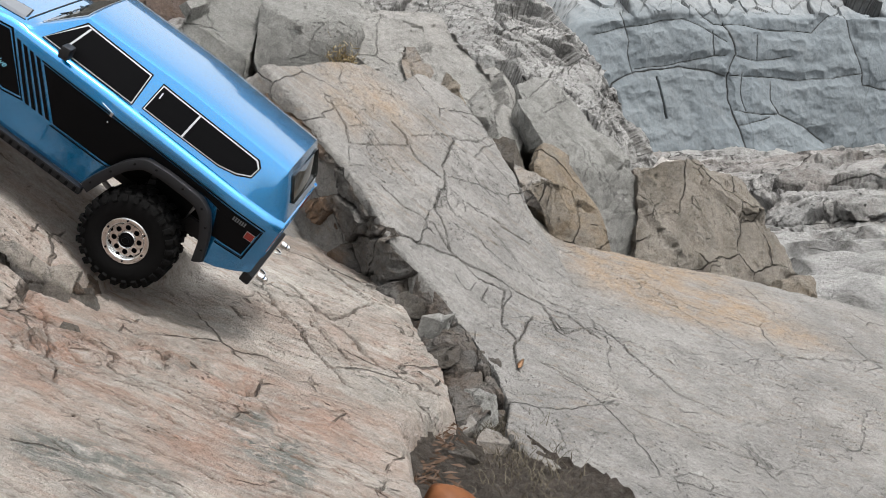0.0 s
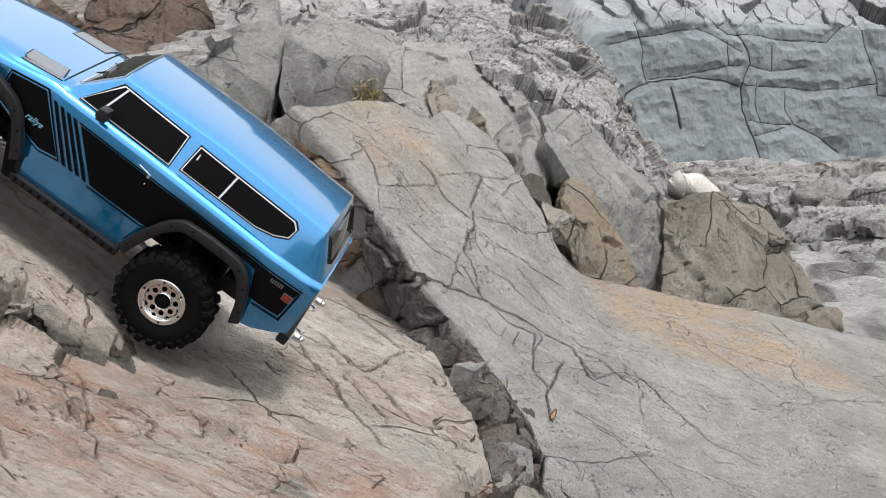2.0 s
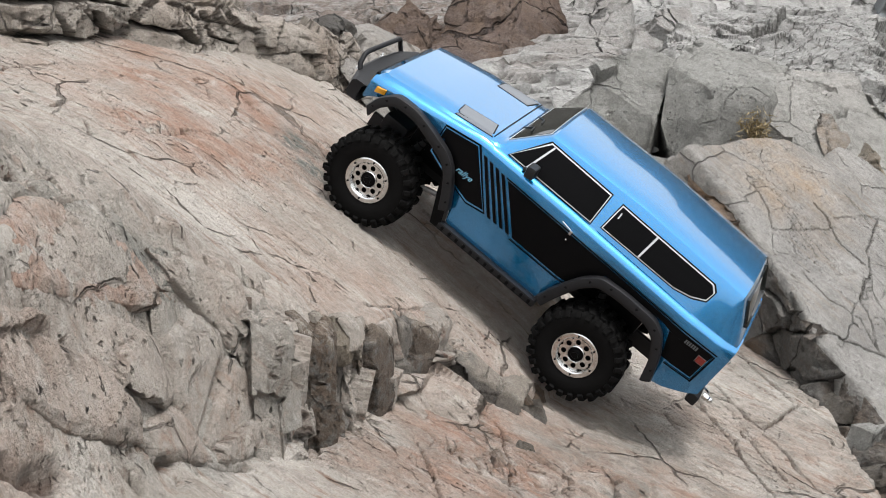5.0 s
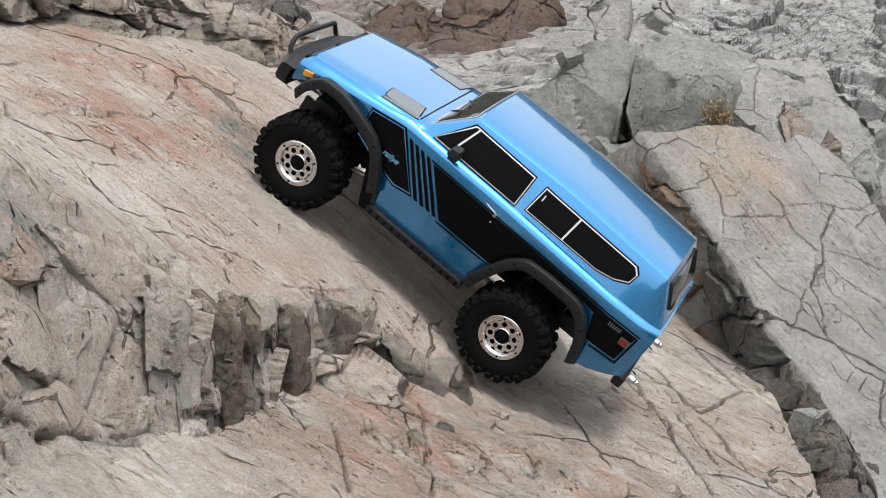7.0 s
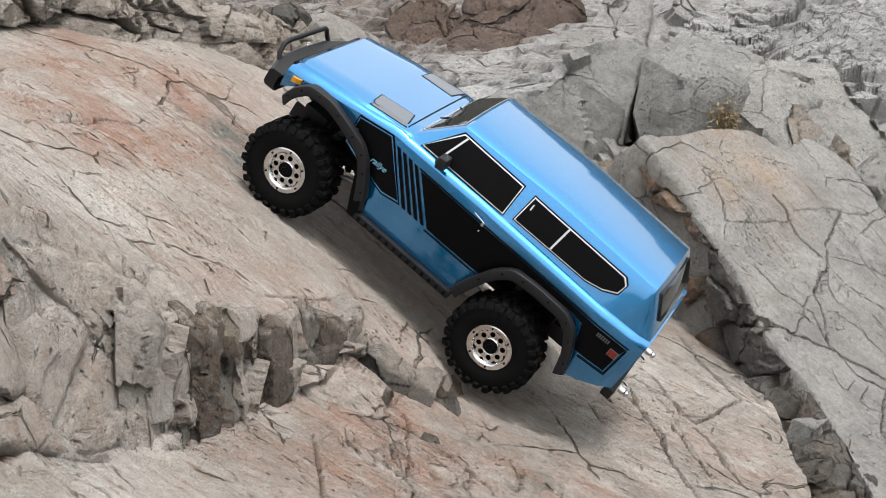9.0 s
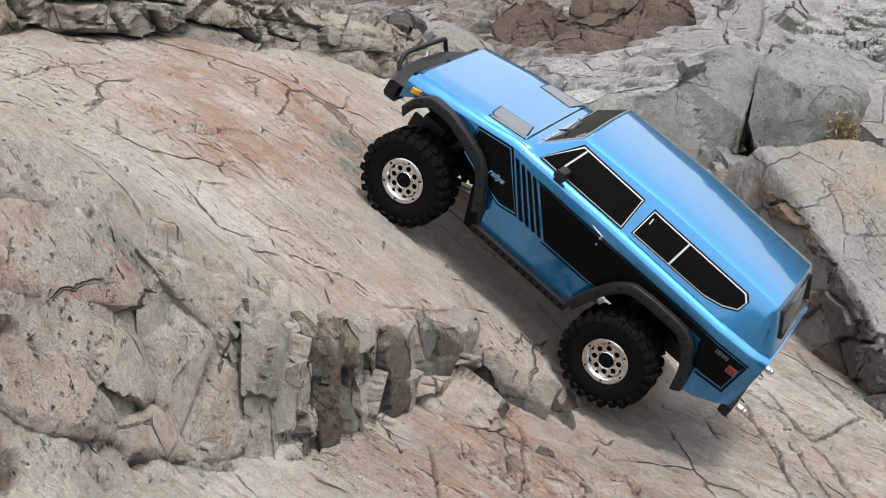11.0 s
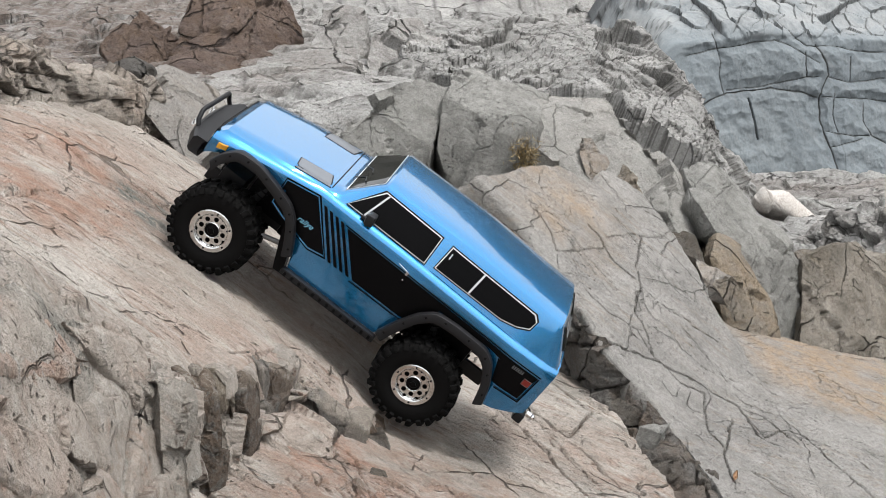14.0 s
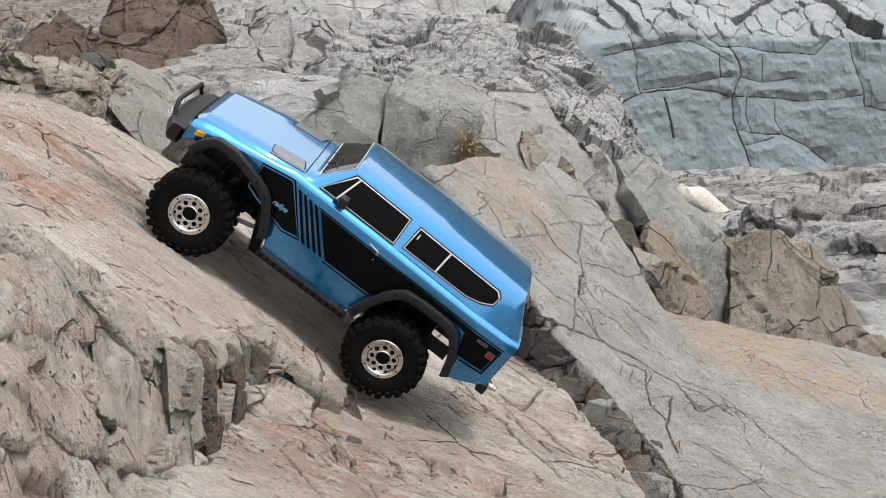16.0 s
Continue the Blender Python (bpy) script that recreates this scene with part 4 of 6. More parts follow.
# loose stones at the foot of the ledge
for k, (front, mat, label) in enumerate([
    ([(-0.092, -0.150, -0.062), (-0.086, -0.150, -0.088), (-0.030, -0.125, -0.076), (-0.008, -0.115, -0.098), (-0.012, -0.128, -0.114), (-0.060, -0.156, -0.108), (-0.055, -0.100, -0.058), (-0.02, -0.08, -0.08)], MAT_SLAB, "long angular pinkish stone lying at the foot of the ledge"),
    ([(-0.155, -0.318, 0.028), (-0.128, -0.285, 0.016), (-0.125, -0.27, 0.026), (-0.14, -0.275, 0.052), (-0.148, -0.29, 0.055), (-0.15, -0.27, 0.02)], MAT_TAN, "small orange-tan wedge of stone on the ledge"),
    ([(0.039, -0.134, -0.144), (0.046, -0.132, -0.147), (0.045, -0.130, -0.140), (0.041, -0.130, -0.138), (0.042, -0.136, -0.148)], MAT_DARK, "small dark grey pebble on the lower slab"),
]):
    tagged(boulder("stone", deep(front, (-0.005, 0.02, -0.02)), mat, 0.003, 0.0025, 30, 400 + 7 * k, 0, 0.3, (0.0012, 0.002), None, 0.9), label, "rock", "loose stones on the ledge")

# ---- the distance ----
GX = np.concatenate([-4 - np.geomspace(0.1, 60, 30)[::-1], np.linspace(-4, 10, 330), 10 + np.geomspace(0.1, 60, 30)])
GY = np.concatenate([-1.5 - np.geomspace(0.1, 40, 20)[::-1], np.linspace(-1.5, 3, 30), np.linspace(3.1, 14, 300), 14 + np.geomspace(0.08, 70, 50)])


def ground_height(x, y):
    left = -0.5 + 0.05 * y + 2.6 * ease(20, 28, y)
    right = -1.10 - 0.055 * (y - 5) + (1.75 + 0.02 * (y - 12)) * ease(12.8, 13.6, y)
    w = ease(1.0, 2.6, x - 0.25 * (y - 7))
    z = left + (right - left) * w
    near = ease(4.5, 1.5, y)
    z = z * (1 - near) - 0.66 * near
    cliff = ease(16.5, 20.5, y + 0.12 * x) * ease(0.5, 5.0, x)
    return z + 3.4 * cliff


def ground_tint(u, v, p):
    return ease(1.2, -0.3, u) * ease(6, 8, v) * 0.8 + 0.5 * ease(11.3, 10.5, v) * ease(8, 9.5, v) * ease(3, 4.5, u)


tagged(sheet("ground", GX, GY, lambda u, v: np.stack([u, v, ground_height(u, v)], 1), MAT_FAR, 0.5,
             [(0.10, 0.5, 503, (1, 1, 1)), (0.03, 3.5, 513, (0.6, 1, 1)), (0.01, 14.0, 514, (0.6, 1, 1))], False, (), ground_tint, [(1.3, 0.10, 0.03, 0.03, 41, (0.6, 0.9, 1), 0.35), (4.0, 0.05, 0.0, 0.02, 42, (0.6, 0.9, 1), 0.5)]),
       "rough weathered grey rock ground reaching the distance", "ground", kind="structure")

# the rocky hillside that shuts off the sky behind
MAT_HILL = rock("dark_hillside_stone", (0.114, 0.107, 0.096), (0.074, 0.071, 0.063), (0.034, 0.031, 0.028), (0.079, 0.074, 0.040), (1, 1, 1), 30.0, 0.8, 0.6, 0.6)


def hill_place(u, v):
    q = np.stack([9 * u, 6 * v, 0 * u], 1)
    crest = 16.0 + 1.0 * vnoise(q * np.array([1.3, 0, 0]), 31) + 0.5 * vnoise(q * np.array([4.1, 0, 0]), 32)
    away = 24 + 13 * v + 0.8 * fbm(q, 0.9, 3, 33)
    return np.stack([away * np.sin(u), away * np.cos(u), 0.6 + crest * v**0.8], 1)


tagged(sheet("hillside", np.radians(np.linspace(-75, 85, 260)), np.linspace(0, 1, 60), hill_place, MAT_HILL, 3.0, [(0.5, 0.15, 34, (1, 1, 1)), (0.2, 0.7, 35, (1, 1, 1))], False),
       "dark rocky hillside rising behind the shore", "hill", kind="structure")

FAR_JOINTS = (
    [(4.63, -1.05), (4.84, -0.62), (5.11, -0.51), (5.60, -0.47), (5.92, -0.51), (6.14, -0.58)],
    [(5.11, -0.48), (5.54, -0.44), (5.82, -0.38), (6.15, -0.35)],
    [(6.12, 0.0), (6.22, -0.17), (6.27, -0.33), (6.21, -0.46), (6.17, -0.59), (6.17, -0.81), (6.26, -1.08), (6.34, -1.29), (6.40, -1.51)],
    [(6.35, -0.53), (6.33, -0.77), (6.37, -0.93)],
    [(6.27, -0.35), (6.49, -0.41), (6.73, -0.41), (6.93, -0.38)],
    [(6.20, -0.57), (6.74, -0.60), (7.04, -0.63), (7.38, -0.61), (7.75, -0.57)],
    [(7.53, 0.13), (7.60, -0.16), (7.69, -0.39), (7.75, -0.57), (7.76, -0.70), (8.06, -0.75)],
    [(6.53, -0.13), (6.53, -0.40)],
    [(4.66, -0.12), (4.84, -0.08), (5.34, 0.0), (5.62, 0.05), (5.81, -0.02), (6.0, -0.13), (6.15, -0.20)],
    [(4.97, 0.11), (5.05, -0.19), (5.03, -0.32), (5.08, -0.53)],
    [(5.98, -0.09), (6.01, -0.35)],
    [(6.70, -0.64), (6.68, -0.82), (6.79, -1.0), (7.07, -1.14), (7.33, -1.33)],
    [(6.23, -0.93), (6.57, -0.98), (6.76, -1.0)],
    [(6.28, -1.11), (6.67, -1.02)],
    [(5.68, 0.23), (5.81, 0.11), (6.0, -0.02), (6.33, -0.02), (6.62, -0.07), (7.16, -0.11), (7.34, 0.06), (7.53, 0.15)],
    [(5.36, -0.58), (5.47, -1.02)],
)
# each joint is a narrow dark gap between rounded block edges
FAR_LINES = [(0.017 if k in (0, 2) else 0.010, 0.05, line) for k, line in enumerate(FAR_JOINTS)] + [(0.11, 0.035, line, 0.0) for line in FAR_JOINTS[:15]]
FAR_LINES += [(0.04, 0.14, [(4.922, -1.534), (5.523, -1.582), (6.337, -1.541), (6.895, -1.588), (7.607, -1.640), (9.0, -1.66)])]


def far_place(x, z):
    q = np.stack([x, 0 * x, z], 1)
    top = np.maximum(z - (0.06 + 0.10 * vnoise(q * np.array([1.1, 1, 0]), 66) + 0.05 * vnoise(q * np.array([2.9, 1, 0]), 68)), 0)
    bulge = 0.16 * fbm(q, 0.9, 3, 67)
    return np.stack([x, 11.62 - bulge + 0.12 * (z + 0.7) + 1.3 * top, z - 0.05 * top - 1.2 * ease(4.6, 3.6, x)], 1)


tagged(sheet("rock_wall", np.concatenate([np.linspace(3.6, 4.7, 30), np.linspace(4.71, 8.4, 560), np.linspace(8.45, 10.5, 30)]), np.linspace(-1.95, 1.0, 320), far_place, MAT_WALL, 1.6, [(0.07, 1.1, 603, (1, 1, 1)), (0.008, 2.6, 604, (1, 1, 1)), (0.003, 9.0, 613, (1, 1, 1))], True, FAR_LINES,
             lambda u, v, p: ease(0.0, 0.25, v) * 0.5, [(1.3, 0.14, 0.02, 0.02, 52, (1, 0.6, 1.3), 0.45), (4.0, 0.03, 0.0, 0.015, 53, (1, 0.8, 1.2), 0.35)], None, lambda u, v: ease(0.02, 0.16, v)),
       "blue-grey jointed rock wall in large smooth blocks", "rock wall", kind="structure")

FAR_STONES = [
    ([(3.65, 7.2, -0.98), (3.69, 7.2, -0.945), (3.80, 7.2, -0.93), (4.0, 7.25, -1.05), (4.22, 7.3, -1.18), (4.17, 7.2, -1.22), (3.95, 7.15, -1.14), (3.75, 7.15, -1.03)], "white", "long white weathered boulder on the far rocks"),
    ([(-0.62, 8.9, 0.0), (-0.45, 9.3, 0.45), (-0.2, 9.4, 0.62), (0.05, 9.2, 0.50), (0.0, 8.8, 0.1), (-0.4, 8.6, -0.1)], "brown", "dark purple-brown angular rock"),
    ([(0.0, 9.2, 0.55), (0.25, 9.5, 0.62), (0.42, 9.3, 0.2), (0.30, 8.9, -0.05), (0.02, 8.8, 0.05)], "brown", "dark brown rock with a steep shaded side"),
    ([(-0.75, 8.2, -0.15), (-0.4, 8.7, 0.10), (0.1, 8.8, 0.08), (0.35, 8.5, -0.08), (-0.1, 7.9, -0.22), (-0.6, 7.7, -0.25)], "brown", "low sloping dark brown rock"),
    ([(-1.15, 9.0, 0.1), (-0.85, 9.2, 0.40), (-0.6, 9.0, 0.25), (-0.7, 8.6, -0.1), (-1.0, 8.6, -0.1)], "brown", "dark crumbling rock in the gully"),
    ([(0.60, 9.00, 0.40), (0.90, 9.00, 0.34), (0.92, 8.80, 0.05), (0.71, 8.50, -0.25), (0.52, 8.80, 0.10)], "far", "upright grey-brown rock step"),
    ([(0.95, 8.60, 0.19), (1.41, 9.00, 0.30), (1.39, 8.60, -0.03), (1.02, 8.20, -0.35), (0.90, 8.40, -0.02)], "far", "leaning grey-brown rock step"),
    ([(1.08, 8.30, -0.02), (1.29, 8.50, 0.17), (1.60, 8.60, 0.12), (1.50, 8.20, -0.14), (1.17, 8.00, -0.30)], "far", "sloping smooth grey rock step"),
    ([(-0.27, 8.00, -0.08), (0.52, 8.80, 0.05), (0.81, 8.20, -0.10), (0.63, 7.60, -0.22), (-0.13, 7.00, -0.25)], "far", "broad low slab of smooth grey rock"),
]
MAT_WHITE = rock("bleached_stone", (0.454, 0.437, 0.415), (0.420, 0.397, 0.375), (0.341, 0.312, 0.284), (0.397, 0.341, 0.284), (1, 1, 1), 5.0, 0.3, 0.1)
for k, (front, tone, label) in enumerate(FAR_STONES):
    mat = {"white": MAT_WHITE, "brown": MAT_BROWN, "far": MAT_FAR, "tan": MAT_TAN}[tone]
    tagged(boulder("boulder", deep(front, (0.1, 0.7, -0.35)), mat, 0.026, {"brown": 0.06, "white": 0.012}.get(tone, 0.03), 3.0 if tone == "brown" else 2.5, 700 + 11 * k, 2 if tone != "far" else 0, 0.3, None, None, 0.3), label, "boulder", "boulders in the distance")


def band_place(x, v):
    q = np.stack([x, 4 * v, 0 * x], 1)
    n = 0.12 * fbm(q, 1.1, 3, 76)
    return np.stack([x, 4.75 + 0.16 * (x - 3.5) + n + 0.35 * v + 3.0 * np.maximum(v - 0.55, 0), -1.83 + 1.55 * np.minimum(v, 0.55) + 0.05 * v + 0.08 * n - 0.45 * ease(4.0, 3.3, x)], 1)


tagged(sheet("rock_shelf", np.linspace(2.6, 7.5, 320), np.linspace(0, 1, 150), band_place, MAT_FAR, 0.5, [(0.05, 1.6, 803, (0.6, 1, 2.5)), (0.02, 8.0, 813, (0.6, 1, 2.5))], True, (),
             lambda u, v, p: 0.3 + 0.5 * fbm(p * np.array([1, 1, 4]), 1.5, 3, 82), [(2.2, 0.12, 0.04, 0.02, 61, (0.6, 0.7, 2.2), 0.45), (6.0, 0.05, 0.02, 0.012, 62, (0.6, 0.7, 1.8), 0.5)]),
       "layered white and dark grey rock shelf", "rock", kind="structure")


def rubble_place(x, v):
    q = np.stack([x, 4 * v, 0 * x], 1)
    n = 0.12 * fbm(q, 1.0, 3, 86)
    z0 = np.interp(x, [0.8, 1.6, 2.2, 2.9, 3.3, 3.7], [-0.45, -0.35, -0.30, -0.5, -1.2, -1.5])
    z1 = np.interp(x, [0.8, 1.6, 2.2, 2.9, 3.3, 3.7], [0.10, 0.22, 0.26, 0.16, -0.15, -0.9])
    return np.stack([x + 0.3 * v, 6.4 + 2.3 * v + 0.12 * (x - 2) + n, z0 + (z1 - z0) * v + 0.3 * n], 1)


tagged(sheet("rubble_slope", np.linspace(0.9, 3.7, 330), np.linspace(0, 1, 220), rubble_place, MAT_FAR, 0.5, [(0.06, 1.4, 903, (1, 1, 1)), (0.02, 7.0, 913, (1, 1, 1))], True, (),
             None, [(1.3, 0.07, 0.02, 0.015, 71, (1.1, 0.8, 1.2), 0.40), (3.4, 0.025, 0.008, 0.010, 72, (1.2, 0.9, 1.2), 0.45), (9.0, 0.008, 0.0, 0.010, 73, (1.1, 0.9, 1.1), 0.35)]),
       "slope of broken pale grey rock", "rock", kind="structure")


# dark earth in the cleft
def earth_place(u, v):
    cx = np.interp(v, [-1.1, -0.3, -0.1, 0.0, 0.12], [0.58, 0.545, 0.53, 0.53, 0.545])
    wide = np.interp(v, [-1.1, -0.3, -0.1, 0.0, 0.12], [0.24, 0.17, 0.14, 0.09, 0.04])
    z = np.interp(v, [-1.1, -0.4, -0.1, 0.1], [-0.42, -0.40, -0.365, -0.355])
    return np.stack([cx + wide * u, v, z + 0.03 * u * u - 0.03 * u], 1)


MAT_EARTH = rock("dark_earth", (0.063, 0.052, 0.043), (0.034, 0.028, 0.022), (0.015, 0.013, 0.011), (0.068, 0.046, 0.028), (1, 1, 1), 0.5, 1.0, 0.8, 0.2)
tagged(sheet("earth", np.linspace(-1, 1, 60), np.linspace(-1.05, 0.12, 200), earth_place, MAT_EARTH, 0.1, [(0.022, 14.0, 1003, (1, 1, 1)), (0.006, 70.0, 1013, (1, 1, 1))]),
       "dark crumbly earth lying in the cleft", "earth", kind="structure")


# broken stones along the slab's edges
RIDGE_STONES = [(0.70, 1.26, 0.06), (0.755, 1.18, 0.02), (0.80, 1.08, -0.03), (0.83, 0.99, -0.09), (0.855, 0.90, -0.14), (0.875, 0.82, -0.18)]
for k, (x, y, z) in enumerate(RIDGE_STONES):
    rng = random.Random(900 + k)
    way, s = Vector((0.35, -0.55, -0.62)), rng.uniform(0.035, 0.06)
    pts = [Vector((x, y, z)) + way * (s * rng.uniform(-1.5, 1.5)) + Vector((rng.uniform(-1, 1), rng.uniform(-0.6, 0.6), rng.uniform(-0.7, 0.7))) * s * 0.75 for _ in range(13)]
    mat, tone = ((MAT_DARK, "dark grey"), (MAT_GREY, "pale grey"), (MAT_TAN, "tan"), (MAT_BOULDER, "grey"))[(k + 1) % 4]
    tagged(boulder("rock_shard", [tuple(p) for p in pts], mat, 0.008, 0.004, 22, 950 + 9 * k, 0, 0.4, (0.002, 0.003), None, 0.3), f"angular {tone} shard along the slab's broken edge", "rock", "shards along the slab")
CLEFT_STONES = [(0.525, 0.075, -0.345, 2), (0.555, 0.11, -0.345, 1), (0.50, -0.01, -0.37, 0), (0.545, 0.02, -0.365, 2), (0.60, 0.27, -0.335, 0), (0.535, 0.27, -0.305, 0), (0.545, 0.36, -0.29, 1), (0.515, 0.46, -0.26, 0), (0.47, 0.64, -0.16, 1), (0.455, 0.70, -0.14, 0)]
for k, (x, y, z, kind) in enumerate(CLEFT_STONES):
    rng = random.Random(1300 + k)
    s = rng.uniform(0.028, 0.048)
    pts = [Vector((x, y, z)) + Vector((rng.uniform(-1, 1), rng.uniform(-1.2, 1.2), rng.uniform(-0.9, 0.7))) * s for _ in range(12)]
    mat, tone = ((MAT_DARK, "dark"), (MAT_BOULDER, "grey"), (MAT_GREY, "pale grey"))[kind]
    tagged(boulder("stone", [tuple(p) for p in pts], mat, 0.006, 0.003, 26, 1350 + 9 * k, 0, 0.2, (0.0015, 0.002), None, 0.3), f"angular {tone} stone wedged in the cleft", "rock", "stones in the cleft")

# dry grass and a fallen leaf in the cleft
MAT_STRAW = plain("dry_grass", (0.09, 0.075, 0.05), 0.8)
rng = random.Random(77)
verts, faces = [], []
for _ in range(1500):
    y = rng.uniform(-0.45, 0.12)
    x = float(np.interp(y, [-0.45, -0.2, 0.0, 0.12], [0.60, 0.58, 0.545, 0.55])) + rng.gauss(0.0, 0.035)
    p = Vector((x, y, float(earth_place(np.array([0.6]), np.array([y]))[0, 2])))
    tip = p + Vector((rng.gauss(0, 0.014), rng.gauss(0, 0.014), rng.uniform(0.008, 0.032)))
    bend = (p + tip) / 2 + Vector((rng.gauss(0, 0.004), rng.gauss(0, 0.004), 0.004))
    a = rng.uniform(0, math.tau)
    w = Vector((math.cos(a), math.sin(a), 0)) * 0.0006
    i = len(verts)
    verts += [p - w, p + w, bend + w * 0.7, bend - w * 0.7, tip]
    faces += [(i, i + 1, i + 2, i + 3), (i + 3, i + 2, i + 4)]
me = bpy.data.meshes.new("dry_grass")
me.from_pydata([tuple(v) for v in verts], [], faces)
me.materials.append(MAT_STRAW)
tagged(new("dry_grass", me), "withered grey-brown grass in the dark cleft", "grass", kind="stuff")
MAT_LEAF = plain("dead_leaf", (0.24, 0.085, 0.025), 0.6, 0, 0.6, 0, 120)
bm = bmesh.new()
grid = [[bm.verts.new((0.030 * u * (1 - 0.5 * v * v), 0.042 * v, 0.014 * (1 - u * u) + 0.006 * math.sin(3 * v))) for u in np.linspace(-1, 1, 9)] for v in np.linspace(-1, 1, 11)]
for a, b in zip(grid, grid[1:]):
    for k in range(8):
        bm.faces.new((a[k], a[k + 1], b[k + 1], b[k]))
bmesh.ops.solidify(bm, geom=bm.faces, thickness=0.0008)
me = bpy.data.meshes.new("fallen_leaf")
bm.to_mesh(me)
bm.free()
for f in me.polygons:
    f.use_smooth = True
me.materials.append(MAT_LEAF)
leaf = new("fallen_leaf", me)
leaf.matrix_world = pose(0.452, -0.25, -0.335, 20, -15, 40)
tagged(leaf, "curled orange-brown dead leaf on the dark earth", "leaf")

# a small withered plant in a joint of the boulder
rng = random.Random(63)
verts, faces = [], []
for _ in range(420):
    p = Vector((0.535 + rng.gauss(0, 0.013), 1.262, 0.075 + rng.gauss(0, 0.020)))
    tip = p + Vector((rng.gauss(0, 0.010), -rng.uniform(0.010, 0.045), rng.gauss(0.006, 0.010)))
    w = Vector((rng.gauss(0, 1), rng.gauss(0, 0.4), rng.gauss(0, 1))).normalized() * rng.uniform(0.0006, 0.0018)
    bend = (p + tip) / 2 + Vector((rng.gauss(0, 0.003), 0, rng.gauss(0, 0.003)))
    i = len(verts)
    verts += [p - 0.4 * w, p + 0.4 * w, bend + w, bend - w, tip]
    faces += [(i, i + 1, i + 2, i + 3), (i + 3, i + 2, i + 4)]
me = bpy.data.meshes.new("dry_plant")
me.from_pydata([tuple(v) for v in verts], [], faces)
me.materials.append(plain("straw_yellow", (0.30, 0.235, 0.13), 0.8, 0, 0.0, 0, 90))
tagged(new("dry_plant", me), "small withered straw-yellow plant growing in a boulder's joint", "plant")

# a narrow dead leaf on the grey slab
bm = bmesh.new()
grid = [[bm.verts.new((0.0042 * u * (1 - 0.8 * abs(v) ** 1.5), 0.019 * v, 0.0025 * u * u + 0.004 * v * v)) for u in np.linspace(-1, 1, 5)] for v in np.linspace(-1, 1, 11)]
for a, b in zip(grid, grid[1:]):
    for k in range(4):
        bm.faces.new((a[k], a[k + 1], b[k + 1], b[k]))
bmesh.ops.solidify(bm, geom=bm.faces, thickness=0.0006)
me = bpy.data.meshes.new("fallen_leaf")
bm.to_mesh(me)
bm.free()
for f in me.polygons:
    f.use_smooth = True
me.materials.append(plain("pale_dead_leaf", (0.33, 0.19, 0.10), 0.6, 0, 0.4, 0, 200))
narrow = new("fallen_leaf", me)
narrow.matrix_world = pose(0.660, 0.264, -0.325, 5, 25, -25)
tagged(narrow, "narrow orange-tan dead leaf lying on the grey slab", "leaf")

# brown leaf litter beside the big leaf
rng = random.Random(91)
verts, faces = [], []
for _ in range(280):
    y = rng.uniform(-0.30, 0.02)
    x = float(np.interp(y, [-0.30, -0.1, 0.0], [0.435, 0.44, 0.49])) + rng.gauss(0.0, 0.018)
    p = Vector((x, y, float(earth_place(np.array([-0.6]), np.array([y]))[0, 2]) + rng.uniform(0.004, 0.012)))
    a, far, wide = rng.uniform(0, math.tau), rng.uniform(0.004, 0.013), rng.uniform(0.0006, 0.0022)
    along, across = Vector((math.cos(a), math.sin(a), rng.gauss(0, 0.35))), Vector((-math.sin(a), math.cos(a), rng.gauss(0, 0.3)))
    i = len(verts)
    verts += [p - along * far, p + across * wide, p + along * far, p - across * wide, p + Vector((0, 0, 0.003))]
    faces += [(i, i + 1, i + 4), (i + 1, i + 2, i + 4), (i + 2, i + 3, i + 4), (i + 3, i, i + 4)]
me = bpy.data.meshes.new("leaf_litter")
me.from_pydata([tuple(v) for v in verts], [], faces)
me.materials.append(plain("brown_litter", (0.07, 0.038, 0.02), 0.7, 0, 0.4, 0, 60))
tagged(new("leaf_litter", me), "brown dead leaves and twigs lying in the cleft", "leaves", kind="stuff")


# ---- the model truck ----
PAINT = plain("blue_metallic_lacquer", (0.002, 0.195, 0.455), 0.26, 0.85, 0.0, 1.0, 900)
PAINT.node_tree.nodes["Principled BSDF"].inputs["Coat IOR"].default_value = 1.8
PAINT.node_tree.nodes["Principled BSDF"].inputs["Coat Roughness"].default_value = 0.05
BLACK = plain("black_decal", (0.0022, 0.0022, 0.0025), 0.4)
GLASSY = plain("black_window_film", (0.0014, 0.0014, 0.0017), 0.45, 0.0, 0.0, 0.0)
SILVER = plain("silver_trim", (0.45, 0.46, 0.48), 0.35, 0.2)
# dark bonnet decal, its grey lightened to carry the sky's reflection
SKY_GREY_DECAL = plain("sky_lightened_decal", (0.12, 0.132, 0.148), 0.28, 0.4, 0.0, 0.3)
PLASTIC = plain("black_moulded_plastic", (0.010, 0.010, 0.011), 0.45, 0.0, 0.25)
RUBBER = plain("dusty_black_rubber", (0.0042, 0.0041, 0.0040), 0.8, 0.0, 0.5, 0.0, 250)
CHROME = plain("polished_chrome", (0.66, 0.66, 0.65), 0.16, 1.0, 0.35, 0.0, 260)
STEEL = plain("dull_steel", (0.25, 0.25, 0.245), 0.4, 1.0)
AMBER = plain("amber_lens", (0.52, 0.24, 0.02), 0.2)
RED = plain("red_lens", (0.15, 0.018, 0.014), 0.25)
PALE_BLUE = plain("pale_blue_print", (0.15, 0.36, 0.50), 0.4)
DIM_PRINT = plain("dim_grey_print", (0.06, 0.062, 0.066), 0.4)
